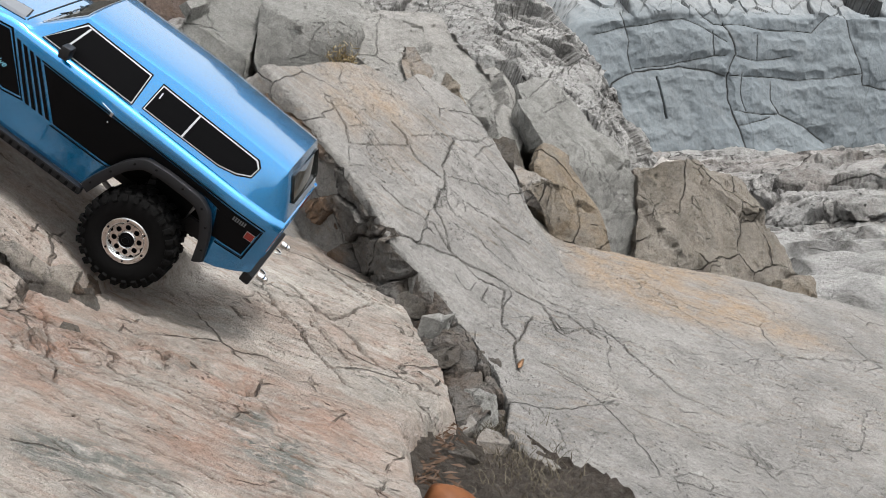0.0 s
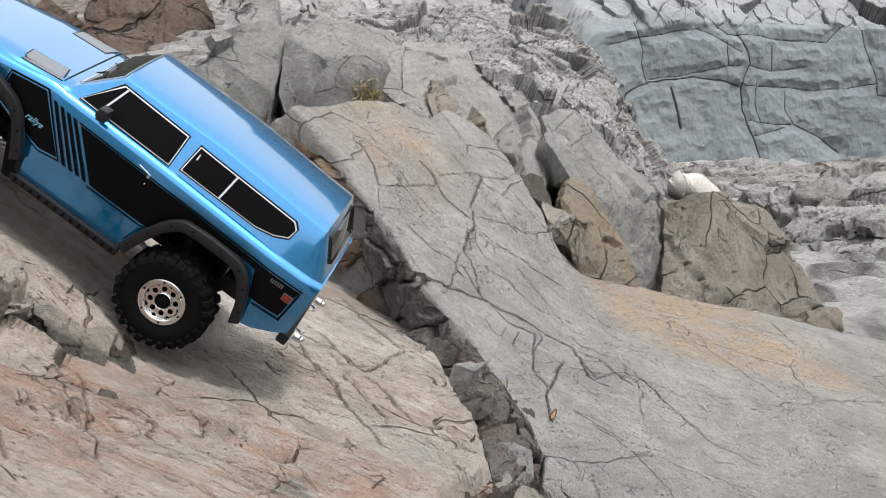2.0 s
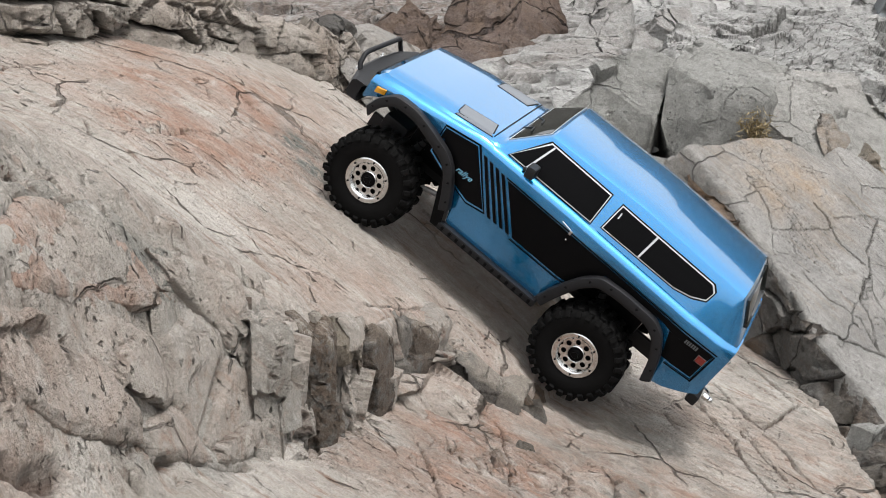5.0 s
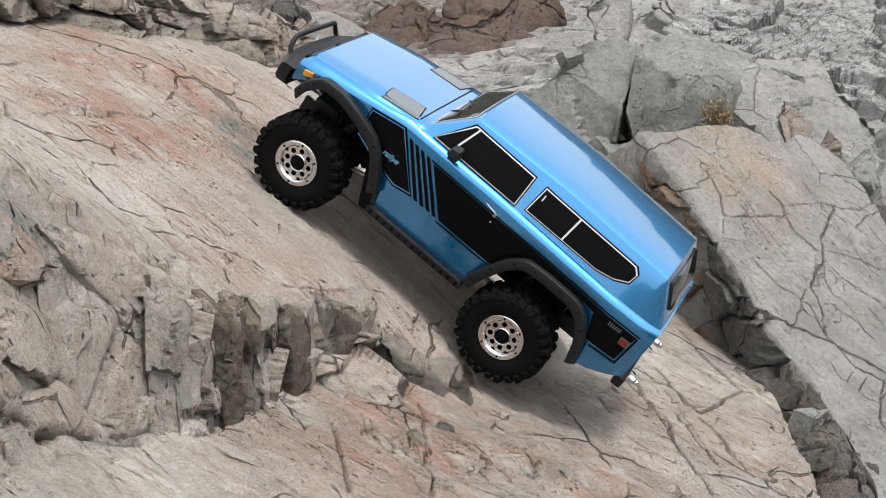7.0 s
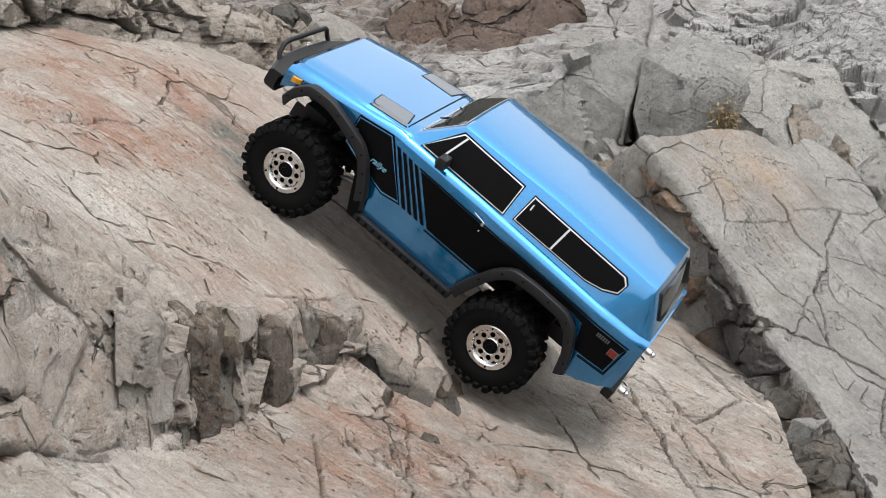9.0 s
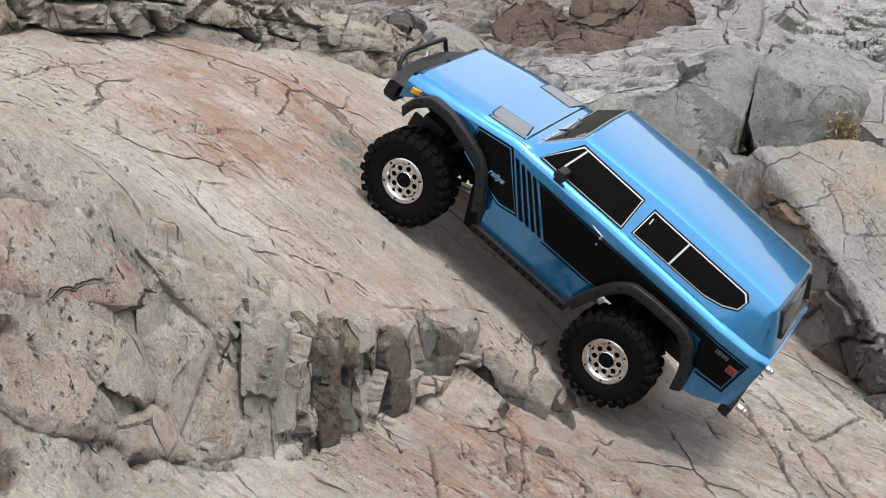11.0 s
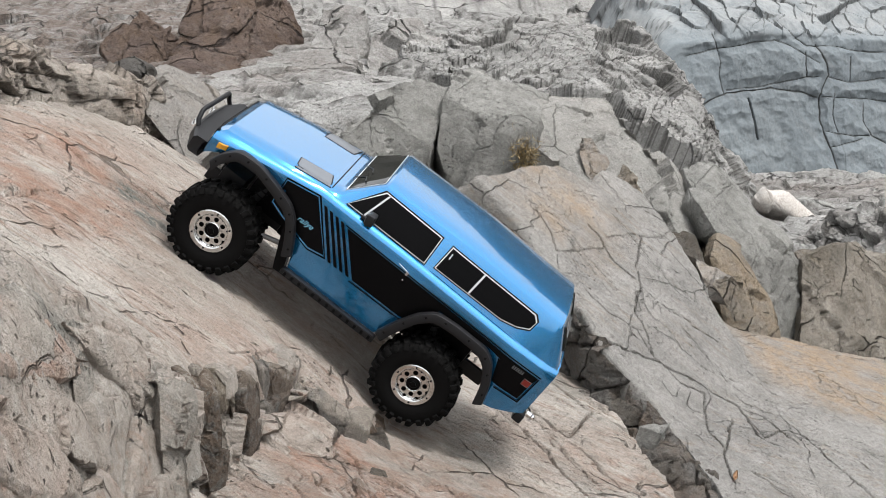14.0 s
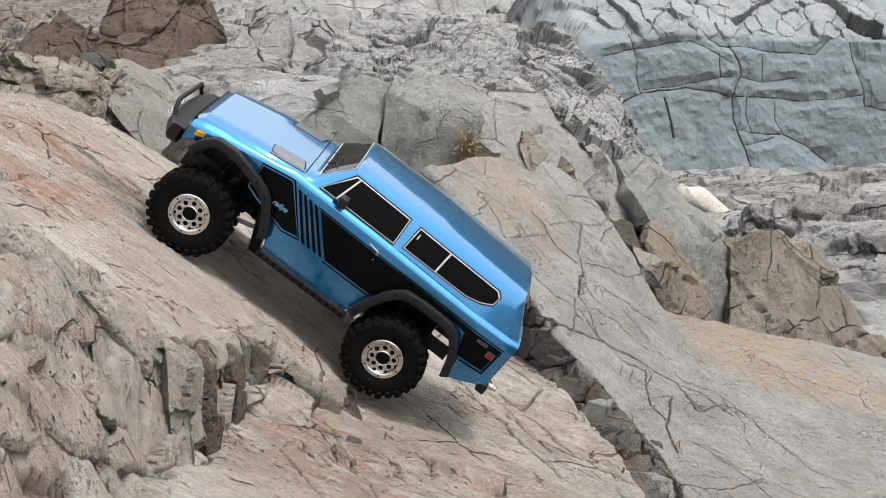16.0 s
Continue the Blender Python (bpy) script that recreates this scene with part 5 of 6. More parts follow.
for film in (BLACK, GLASSY, RUBBER):
    film.node_tree.nodes["Principled BSDF"].inputs["Specular IOR Level"].default_value = 0.07
PLASTIC.node_tree.nodes["Principled BSDF"].inputs["Specular IOR Level"].default_value = 0.22
WINDSCREEN = plain("smoked_windscreen", (0.010, 0.011, 0.010), 0.06, 0.0, 0.0, 0.0)
WINDSCREEN.node_tree.nodes["Principled BSDF"].inputs["Specular IOR Level"].default_value = 0.35

TRUCK = Matrix(((-0.771, -0.326, 0.546, 0.016), (0.180, -0.935, -0.304, 0.127), (0.610, -0.136, 0.780, 0.053), (0, 0, 0, 1)))
truck = new("toy_truck")
fwd, lat = Vector(TRUCK.col[0][:3]).normalized(), Vector(TRUCK.col[1][:3])
lat = (lat - lat.dot(fwd) * fwd).normalized()
upw = fwd.cross(lat)
truck.matrix_world = Matrix(((fwd.x, lat.x, upw.x, 0.016), (fwd.y, lat.y, upw.y, 0.127), (fwd.z, lat.z, upw.z, 0.053), (0, 0, 0, 1)))
tagged(truck, "blue metallic toy off-road truck with black decals climbing the rock slab", "toy truck")


def part(name, bm, mat, parent, label="", smooth=35):
    me = bpy.data.meshes.new(name)
    bmesh.ops.recalc_face_normals(bm, faces=bm.faces)
    for f in bm.faces:
        f.smooth = True
    for e in bm.edges:
        e.smooth = len(e.link_faces) == 2 and e.calc_face_angle(0) < radians(smooth)
    bm.to_mesh(me)
    bm.free()
    me.materials.append(mat)
    ob = new(name, me)
    ob.parent = parent
    if label:
        ob["label"] = label
    return ob


def box(bm, centre, size, bevel=0.0, turn=None):
    m = Matrix.Translation(centre) @ (turn or Matrix()) @ Matrix.Diagonal((*size, 1))
    made = bmesh.ops.create_cube(bm, size=1, matrix=m)["verts"]
    if bevel:
        bmesh.ops.bevel(bm, geom=list({e for v in made for e in v.link_edges}), offset=bevel, segments=2, affect="EDGES", profile=0.6)


def rod(bm, a, b, r, sides=10, r2=None):
    a, b = Vector(a), Vector(b)
    turn = (b - a).to_track_quat("Z", "Y").to_matrix().to_4x4()
    bmesh.ops.create_cone(bm, cap_ends=True, segments=sides, radius1=r, radius2=r if r2 is None else r2, depth=(b - a).length, matrix=Matrix.Translation((a + b) / 2) @ turn)


def tube(bm, path, r, sides=10):
    """A bent tube through the points of path."""
    pts = [Vector(p) for p in path]
    rings = []
    for i, p in enumerate(pts):
        way = (pts[min(i + 1, len(pts) - 1)] - pts[max(i - 1, 0)]).normalized()
        q = way.to_track_quat("Z", "Y")
        rings.append([bm.verts.new(p + q @ Vector((r * math.cos(a), r * math.sin(a), 0))) for a in (math.tau * k / sides for k in range(sides))])
    for one, two in zip(rings, rings[1:]):
        for k in range(sides):
            bm.faces.new((one[k], one[(k + 1) % sides], two[(k + 1) % sides], two[k]))
    bm.faces.new(rings[0][::-1]), bm.faces.new(rings[-1])


def lathe(bm, profile, sides, axis_y=0.0, cx=0.0, cz=0.0):
    """Turn a profile of (radius, y) round the y axis."""
    rings = [[bm.verts.new((cx + r * math.cos(a), axis_y + y, cz + r * math.sin(a))) for a in (math.tau * k / sides for k in range(sides))] for r, y in profile]
    for one, two in zip(rings, rings[1:]):
        for k in range(sides):
            bm.faces.new((one[k], one[(k + 1) % sides], two[(k + 1) % sides], two[k]))
    return rings


# body shell: stations along the length, half profiles from sill to centre line
ARCH_X = [-0.300, -0.262, -0.246, -0.243, -0.236, -0.222, -0.208, -0.130, -0.112, -0.099, -0.088, -0.080, 0.058, 0.066, 0.085, 0.112, 0.150, 0.197, 0.214, 0.232]
ARCH_Z = [0.050, 0.033, 0.030, 0.036, 0.068, 0.088, 0.096, 0.094, 0.080, 0.056, 0.026, 0.018, 0.018, 0.046, 0.072, 0.092, 0.104, 0.106, 0.084, 0.070]


def sill(x):
    return float(np.interp(x, ARCH_X, ARCH_Z))


def belt(x):
    return float(np.interp(x, [-0.295, -0.05, 0.08, 0.16, 0.232], [0.122, 0.130, 0.131, 0.116, 0.100]))


def half_width(x):
    return float(np.interp(x, [-0.300, -0.285, -0.24, 0.05, 0.15, 0.215, 0.232], [0.094, 0.101, 0.106, 0.107, 0.104, 0.099, 0.094]))


def roof(x):
    return float(np.interp(x, [-0.298, -0.285, -0.266, -0.12, 0.018, 0.062, 0.075, 0.15, 0.222, 0.232], [0.128, 0.150, 0.181, 0.187, 0.184, 0.141, 0.139, 0.130, 0.116, 0.106]))


def cabin(x):
    """1 over the cabin, 0 over the bonnet."""
    return float(np.interp(x, [-0.298, -0.270, 0.018, 0.062], [0.25, 1, 1, 0]))


def half_profile(x):
    w, b, top, c = half_width(x), belt(x), roof(x), cabin(x)
    s = min(sill(x), b - 0.014)
    edge = (1 - c) * (w - 0.012) + c * 0.079
    pts = [(w - 0.004, s), (w - 0.001, s + 0.25 * (b - s)), (w, s + 0.7 * (b - s)), (w, b - 0.004), (w - 0.002, b), (w - 0.006, b + 0.003)]
    shoulder = (w - 0.009, b + 0.004 if c > 0.02 else b + 0.35 * (top - b))
    lip = (edge + 0.004 * c, top - 0.010 * c - 0.004)
    pts += [shoulder] + [tuple(a + (q - a) * k for a, q in zip(shoulder, lip)) for k in (0.33, 0.66)]
    pts += [lip, (edge - 0.001, top - 0.004), (edge - 0.007, top - 0.001), (edge * 0.7, top - 0.0004 + 0.0024 * c), (edge * 0.35, top + 0.0035 * c), (0, top + 0.004 * c)]
    return pts


def side_y(x, z):
    """Half width of the body's side at a height."""
    prof = half_profile(x)[:11]
    return float(np.interp(z, [p[1] for p in prof], [p[0] for p in prof]))


xs = sorted({*ARCH_X, -0.298, -0.293, -0.285, -0.275, -0.266, -0.25, -0.18, -0.15, -0.05, -0.02, 0.0, 0.012, 0.018, 0.024, 0.04, 0.056, 0.062, 0.068, 0.075, 0.13, 0.175, 0.222, 0.228})
bm = bmesh.new()
rows = []
for x in xs:
    prof = half_profile(x)
    ring = [bm.verts.new((x, y, z)) for y, z in prof] + [bm.verts.new((x, -y, z)) for y, z in prof[-2::-1]]
    rows.append(ring)
for one, two in zip(rows, rows[1:]):
    for a in range(len(one) - 1):
        bm.faces.new((one[a], one[a + 1], two[a + 1], two[a]))
bm.faces.new(rows[0]), bm.faces.new(rows[-1][::-1])
body = part("body", bm, PAINT, truck, "blue metallic lacquered body shell", 28)


def drape(b, outline, onto, lift):
    """Fill an outline, divide it finely, lay it on a surface and give it an edge down into that surface."""
    ring = [b.verts.new(p) for p in outline]
    bmesh.ops.triangle_fill(b, use_beauty=True, edges=[b.edges.new((ring[k - 1], ring[k])) for k in range(len(ring))])
    for _ in range(4):
        long = [e for e in b.edges if e.calc_length() > 0.008 and len(e.link_faces) == 2]
        if not long:
            break
        bmesh.ops.subdivide_edges(b, edges=long, cuts=1)
        bmesh.ops.triangulate(b, faces=[f for f in b.faces if len(f.verts) > 3])
    rim = [e for e in b.edges if len(e.link_faces) == 1]
    top = list(b.verts)
    for v in top:
        v.co = onto(*v.co, lift)
    under = {v: b.verts.new(v.co) for e in rim for v in e.verts}
    for v, w in under.items():
        w.co = onto(*v.co, -0.001)
    for e in rim:
        p, q = e.verts
        b.faces.new((p, q, under[q], under[p]))


def panel(name, outline, mat, parent, lift=0.0006, label="", flip=1, thick=0.0012):
    """A thin plate lying on the body's side: outline in (x, z)."""
    b = bmesh.new()
    pts = []
    for (x0, z0), (x1, z1) in zip(outline, outline[1:] + outline[:1]):
        steps = max(1, int(math.hypot(x1 - x0, z1 - z0) / 0.012))
        pts += [(x0 + (x1 - x0) * k / steps, z0 + (z1 - z0) * k / steps) for k in range(steps)]
    drape(b, [(x, 0.0, z) for x, z in pts], lambda x, y, z, d: (x, flip * (side_y(x, z) + d), z), lift + thick)
    return part(name, b, mat, parent, label)


def grown(outline, by):
    cx, cz = (sum(p[k] for p in outline) / len(outline) for k in (0, 1))
    return [(x + by * (1 if x > cx else -1), z + by * (1 if z > cz else -1)) for x, z in outline]


FRONT_WIN = [(0.044, 0.138), (0.0135, 0.1735), (-0.075, 0.1715), (-0.076, 0.1365)]
REAR_WIN = [(-0.092, 0.140), (-0.095, 0.1705), (-0.229, 0.1665), (-0.236, 0.160), (-0.234, 0.150), (-0.218, 0.1425), (-0.196, 0.1385)]
for flip in (1, -1):
    for win in (FRONT_WIN, REAR_WIN):
        panel("window_seal", grown(win, 0.0026), BLACK, body, -0.0004, "black seal round the window", flip)
        panel("window_trim", grown(win, 0.0012), SILVER, body, 0.0002, "thin silver window trim", flip)
        panel("window", win, GLASSY, body, 0.0008, "glossy black side window", flip)
    for x0, x1, z0, z1 in ((0.020, 0.0085, 0.1375, 0.1730), (-0.1445, -0.1475, 0.1395, 0.1690)):
        panel("window_bar", [(x0 + 0.0012, z0), (x1 + 0.0012, z1), (x1 - 0.0012, z1), (x0 - 0.0012, z0)], SILVER, body, 0.0016, "silver window divider", flip)
    panel("window_latch", [(-0.098, 0.158), (-0.098, 0.165), (-0.0995, 0.165), (-0.0995, 0.158)], SILVER, body, 0.0016, "", flip)
    # side decals
    front_black = [(0.122, 0.0790), (0.122, 0.1150), (0.079, 0.1230), (0.030, 0.0640), (0.052, 0.0600), (0.100, 0.0710)]
    panel("door_decal_outline", grown([(0.124, 0.076), (0.124, 0.1175), (0.0775, 0.1262), (0.026, 0.0612), (0.052, 0.0565), (0.102, 0.068)], 0.0008), BLACK, body, -0.0006, "thin black pinstripe", flip)
    panel("door_decal_gap", [(0.1232, 0.0772), (0.1232, 0.1165), (0.0782, 0.1250), (0.0280, 0.0622), (0.052, 0.0577), (0.1015, 0.069)], PAINT, body, -0.0003, "", flip)
    panel("door_decal", front_black, BLACK, body, 0.0, "black fender decal", flip)
    for k in range(4):
        x = 0.067 - 0.0095 * k
        panel("stripe", [(x, 0.1195 - 0.001 * k), (x - 0.0048, 0.1195 - 0.001 * k), (x - 0.0048 - 0.046, 0.0605), (x - 0.046, 0.0605)], BLACK, body, 0.0, "", flip)
    long_black = [(0.0265, 0.1140), (-0.1300, 0.1103), (-0.1300, 0.0960), (-0.111, 0.0785), (-0.1015, 0.0600), (-0.018, 0.0605)]
    panel("side_decal", long_black, BLACK, body, 0.0, "long black side decal", flip)
    panel("pinstripe", [(0.030, 0.1168), (-0.286, 0.1095), (-0.286, 0.1079), (0.030, 0.1152)], BLACK, body, 0.0, "", flip)
    panel("pinstripe", [(-0.016, 0.0575), (-0.098, 0.0570), (-0.098, 0.0556), (-0.015, 0.0561)], BLACK, body, 0.0, "", flip)
    panel("rear_decal_upper", [(-0.120, 0.1105), (-0.283, 0.1060), (-0.281, 0.0975), (-0.2335, 0.0975), (-0.212, 0.101), (-0.125, 0.0995)], BLACK, body, 0.0, "black rear side decal", flip)
    panel("rear_decal_lower", [(-0.226, 0.0980), (-0.281, 0.0980), (-0.279, 0.0670), (-0.2385, 0.0660)], BLACK, body, 0.0, "black rear quarter decal", flip)
    panel("pinstripe", [(-0.2835, 0.106), (-0.2855, 0.106), (-0.2830, 0.0620), (-0.2810, 0.0625)], BLACK, body, 0.0004, "", flip)
    panel("pinstripe", [(-0.2815, 0.0637), (-0.2450, 0.0627), (-0.2450, 0.0612), (-0.2830, 0.0622)], BLACK, body, 0.0004, "", flip)
    panel("tail_marker_rim", [(-0.2690, 0.0875), (-0.2690, 0.0970), (-0.2805, 0.0970), (-0.2805, 0.0875)], STEEL, body, 0.0008, "", flip)
    panel("tail_marker", [(-0.2697, 0.0882), (-0.2697, 0.0963), (-0.2798, 0.0963), (-0.2798, 0.0882)], RED, body, 0.0014, "small red side marker", flip)
    for k, x in enumerate(np.linspace(-0.247, -0.262, 6)):
        panel("badge_bar", [(x, 0.0985), (x, 0.1035), (x - 0.0018, 0.1035), (x - 0.0018, 0.0985)], DIM_PRINT, body, 0.0006, "", flip)
    panel("marker_light", [(0.2205, 0.0885), (0.2205, 0.0965), (0.2075, 0.1005), (0.2075, 0.0925)], AMBER, body, 0.0012, "amber front side marker", flip)
    panel("fuel_cap", [(0.1, 0.0745), (0.1, 0.0795), (0.0955, 0.0795), (0.0955, 0.0745)], CHROME, body, 0.0016, "", flip)
    bm = bmesh.new()
    tube(bm, [(-0.052, flip * (side_y(-0.055, 0.119) + 0.002), 0.1195), (-0.060, flip * (side_y(-0.06, 0.119) + 0.003), 0.1185), (-0.066, flip * (side_y(-0.066, 0.118) + 0.003), 0.1175)], 0.0009, 6)
    box(bm, (-0.0675, flip * (side_y(-0.067, 0.114) + 0.002), 0.1145), (0.0035, 0.003, 0.006), 0.0008)
    part("door_handle", bm, CHROME, body, "small chrome door handle")
    bm = bmesh.new()
    bmesh.ops.create_icosphere(bm, subdivisions=2, radius=0.0013, matrix=Matrix.Translation((-0.068, flip * (side_y(-0.068, 0.1035) + 0.001), 0.1035)))
    part("door_lock", bm, CHROME, body)
    # wing mirror
    bm = bmesh.new()
    box(bm, (0.010, flip * 0.1165, 0.1460), (0.012, 0.019, 0.015), 0.0025, Matrix.Rotation(radians(8), 4, "Y"))
    rod(bm, (0.014, flip * 0.100, 0.136), (0.011, flip * 0.111, 0.143), 0.0028, 8)
    box(bm, (0.016, flip * 0.1015, 0.1365), (0.012, 0.006, 0.004), 0.001)
    part("wing_mirror", bm, PLASTIC, body, "black plastic wing mirror")

# bonnet vents, windscreen, rear window, cowl line
def top_plate(name, outline, mat, lift=0.0008, label=""):
    b = bmesh.new()

    def z_at(x, y):
        prof = half_profile(x)[6:]
        return float(np.interp(abs(y), [p[0] for p in prof][::-1], [p[1] for p in prof][::-1]))

    pts = []
    for (x0, y0), (x1, y1) in zip(outline, outline[1:] + outline[:1]):
        steps = max(1, int(math.hypot(x1 - x0, y1 - y0) / 0.008))
        pts += [(x0 + (x1 - x0) * k / steps, y0 + (y1 - y0) * k / steps) for k in range(steps)]
    drape(b, [(x, y, 0.0) for x, y in pts], lambda x, y, z, d: (x, y, z_at(x, y) + d), lift + 0.0008)
    return part(name, b, mat, body, label)


for flip in (1, -1):
    top_plate("vent_outline", [(0.1265, flip * 0.0905), (0.1295, flip * 0.057), (0.0815, flip * 0.054), (0.0740, flip * 0.0905)], BLACK, -0.0005, "thin dark outline of the bonnet decal")
    top_plate("bonnet_decal", [(0.1250, flip * 0.0900), (0.1280, flip * 0.0585), (0.0830, flip * 0.0555), (0.0760, flip * 0.0900)], SKY_GREY_DECAL, -0.0002, "dark grey bonnet side decal, lightened for the sky's reflection")
top_plate("cowl_seam", [(0.0735, 0.088), (0.0735, -0.088), (0.0722, -0.088), (0.0722, 0.088)], BLACK, 0.0, "dark seam under the windscreen")
for name, outline, mat, lift, label in (
    ("windscreen_trim", [(0.0578, 0.0845), (0.0222, 0.0722), (0.0222, -0.0722), (0.0578, -0.0845)], SILVER, 0.0006, "thin silver windscreen trim"),
    ("windscreen", [(0.0565, 0.083), (0.0235, 0.0710), (0.0235, -0.0710), (0.0565, -0.083)], WINDSCREEN, 0.0014, "dark reflective windscreen"),
):
    top_plate(name, outline, mat, lift, label)
for flip in (1, -1):
    bm = bmesh.new()
    tube(bm, [(0.060, flip * 0.03, 0.1455), (0.048, flip * 0.02 + 0.02, 0.1590), (0.045, flip * 0.02 + 0.045, 0.1625)], 0.0009, 6)
    part("wiper", bm, PLASTIC, body, "thin black wiper")
bm = bmesh.new()
box(bm, (-0.2812, 0, 0.1570), (0.0025, 0.132, 0.036), 0.004, Matrix.Rotation(radians(32), 4, "Y"))
part("rear_window", bm, WINDSCREEN, body, "dark glossy rear window")
bm = bmesh.new()
box(bm, (-0.2985, 0, 0.090), (0.0025, 0.15, 0.045), 0.003, Matrix.Rotation(radians(4), 4, "Y"))
part("tailgate", bm, PAINT, body)
for flip in (1, -1):
    bm = bmesh.new()
    box(bm, (-0.2990, flip * 0.082, 0.095), (0.004, 0.014, 0.026), 0.002)
    part("tail_light", bm, RED, body, "red tail light")

# grille and headlights
bm = bmesh.new()
box(bm, (0.2325, 0, 0.088), (0.004, 0.168, 0.034), 0.002)
part("grille", bm, BLACK, truck, "black grille")
for k in range(13):
    bm = bmesh.new()
    box(bm, (0.2350, -0.048 + 0.008 * k, 0.088), (0.005, 0.0028, 0.026), 0.0008)
    part("grille_bar", bm, PLASTIC, truck)
for flip in (1, -1):
    bm = bmesh.new()
    lathe(bm, [(0.0, 0.0), (0.008, 0.0008), (0.012, 0.0), (0.0135, -0.002), (0.0135, -0.006)], 24)
    bmesh.ops.transform(bm, matrix=Matrix.Translation((0.2355, flip * 0.066, 0.086)) @ Matrix.Rotation(radians(-90), 4, "Z"), verts=bm.verts)
    part("headlight", bm, CHROME, truck, "round chrome headlight")

# wheel-arch flares with bolts
FLARES = ([(0.214, 0.0740), (0.207, 0.0920), (0.191, 0.1085), (0.160, 0.1105), (0.128, 0.1020), (0.101, 0.0930), (0.086, 0.0800), (0.072, 0.0560), (0.063, 0.0360)],
          [(-0.084, 0.0240), (-0.092, 0.0450), (-0.110, 0.0790), (-0.129, 0.0970), (-0.160, 0.1000), (-0.205, 0.0985), (-0.223, 0.0880), (-0.238, 0.0640), (-0.247, 0.0340)])
for flip in (1, -1):
    # black liner between the front wheel and the door
    bm = bmesh.new()
    near_side, far_side = ([bm.verts.new((x, flip * y, z)) for x, z in ((0.100, 0.088), (0.086, 0.079), (0.072, 0.055), (0.058, 0.008), (0.072, 0.008), (0.088, 0.05))] for y in (0.1105, 0.094))
    bm.faces.new(near_side), bm.faces.new(far_side[::-1])
    for k in range(6):
        bm.faces.new((near_side[k], far_side[k], far_side[(k + 1) % 6], near_side[(k + 1) % 6]))
    part("arch_liner", bm, BLACK, truck, "black liner behind the front wheel")
for flip in (1, -1):
    for line in FLARES:
        bm = bmesh.new()
        cx, cz = sum(p[0] for p in line) / len(line), 0.0
        fine = []
        for (x0, z0), (x1, z1) in zip(line, line[1:]):
            fine += [(x0 + (x1 - x0) * k / 4, z0 + (z1 - z0) * k / 4) for k in range(4)]
        fine.append(line[-1])
        for _ in range(1):
            fine = [fine[0]] + [tuple((a + 2 * b + c) / 4 for a, b, c in zip(p, q, r)) for p, q, r in zip(fine, fine[1:], fine[2:])] + [fine[-1]]
        rings = []
        for x, z in fine:
            inward = Vector((cx - x, 0, cz - 0.01 - z)).normalized()
            section = [(0.100, -0.001), (0.1115, -0.0022), (0.1145, -0.0008), (0.1165, 0.0075), (0.1150, 0.0112), (0.109, 0.0100), (0.100, 0.008)]
            rings.append([bm.verts.new((x + inward.x * d, flip * y, z + inward.z * d)) for y, d in section])
        for one, two in zip(rings, rings[1:]):
            for a in range(len(one)):
                bm.faces.new((one[a], one[(a + 1) % len(one)], two[(a + 1) % len(one)], two[a]))
        bm.faces.new(rings[0]), bm.faces.new(rings[-1][::-1])
        flare = part("wheel_arch_flare", bm, PLASTIC, truck, "black plastic wheel-arch flare", 50)
        for k in range(2, len(fine) - 1, max(1, len(fine) // 7)):
            x, z = fine[k]
            inward = Vector((cx - x, 0, cz - z)).normalized()
            bm = bmesh.new()
            bmesh.ops.create_icosphere(bm, subdivisions=1, radius=0.0025, matrix=Matrix.Translation((x + inward.x * 0.0035, flip * 0.1142, z + inward.z * 0.0035)))
            part("bolt", bm, BLACK, flare)

# side steps
for flip in (1, -1):
    bm = bmesh.new()
    box(bm, (-0.012, flip * 0.106, 0.0125), (0.150, 0.011, 0.010), 0.0025)
    step = part("side_step", bm, PLASTIC, truck, "black plastic side step")
    for k in range(13):
        bm = bmesh.new()
        box(bm, (0.055 - 0.0112 * k, flip * 0.1118, 0.0125), (0.0042, 0.002, 0.006), 0.0006)
        part("stud", bm, BLACK, step)

# wheel: tyre with lugs, chrome beadlock rim with eight holes
R_TYRE, W_TYRE = 0.0595, 0.044
bm = bmesh.new()
prof = [(0.0280, 0.018), (0.032, 0.0205), (0.040, 0.0222), (0.048, 0.0215), (0.0535, 0.0195), (0.0560, 0.0165), (0.0568, 0.008), (0.0570, 0.0)]
lathe(bm, prof + [(r, -y) for r, y in prof[-2::-1]], 72)
TYRE = bpy.data.meshes.new("tyre")
bmesh.ops.recalc_face_normals(bm, faces=bm.faces)
for f in bm.faces:
    f.smooth = len(f.verts) == 4 and f.calc_area() > 4e-6
for e in bm.edges:
    e.smooth = len(e.link_faces) == 2 and e.calc_face_angle(0) < radians(35)
bm.to_mesh(TYRE)
bm.free()
TYRE.materials.append(RUBBER)


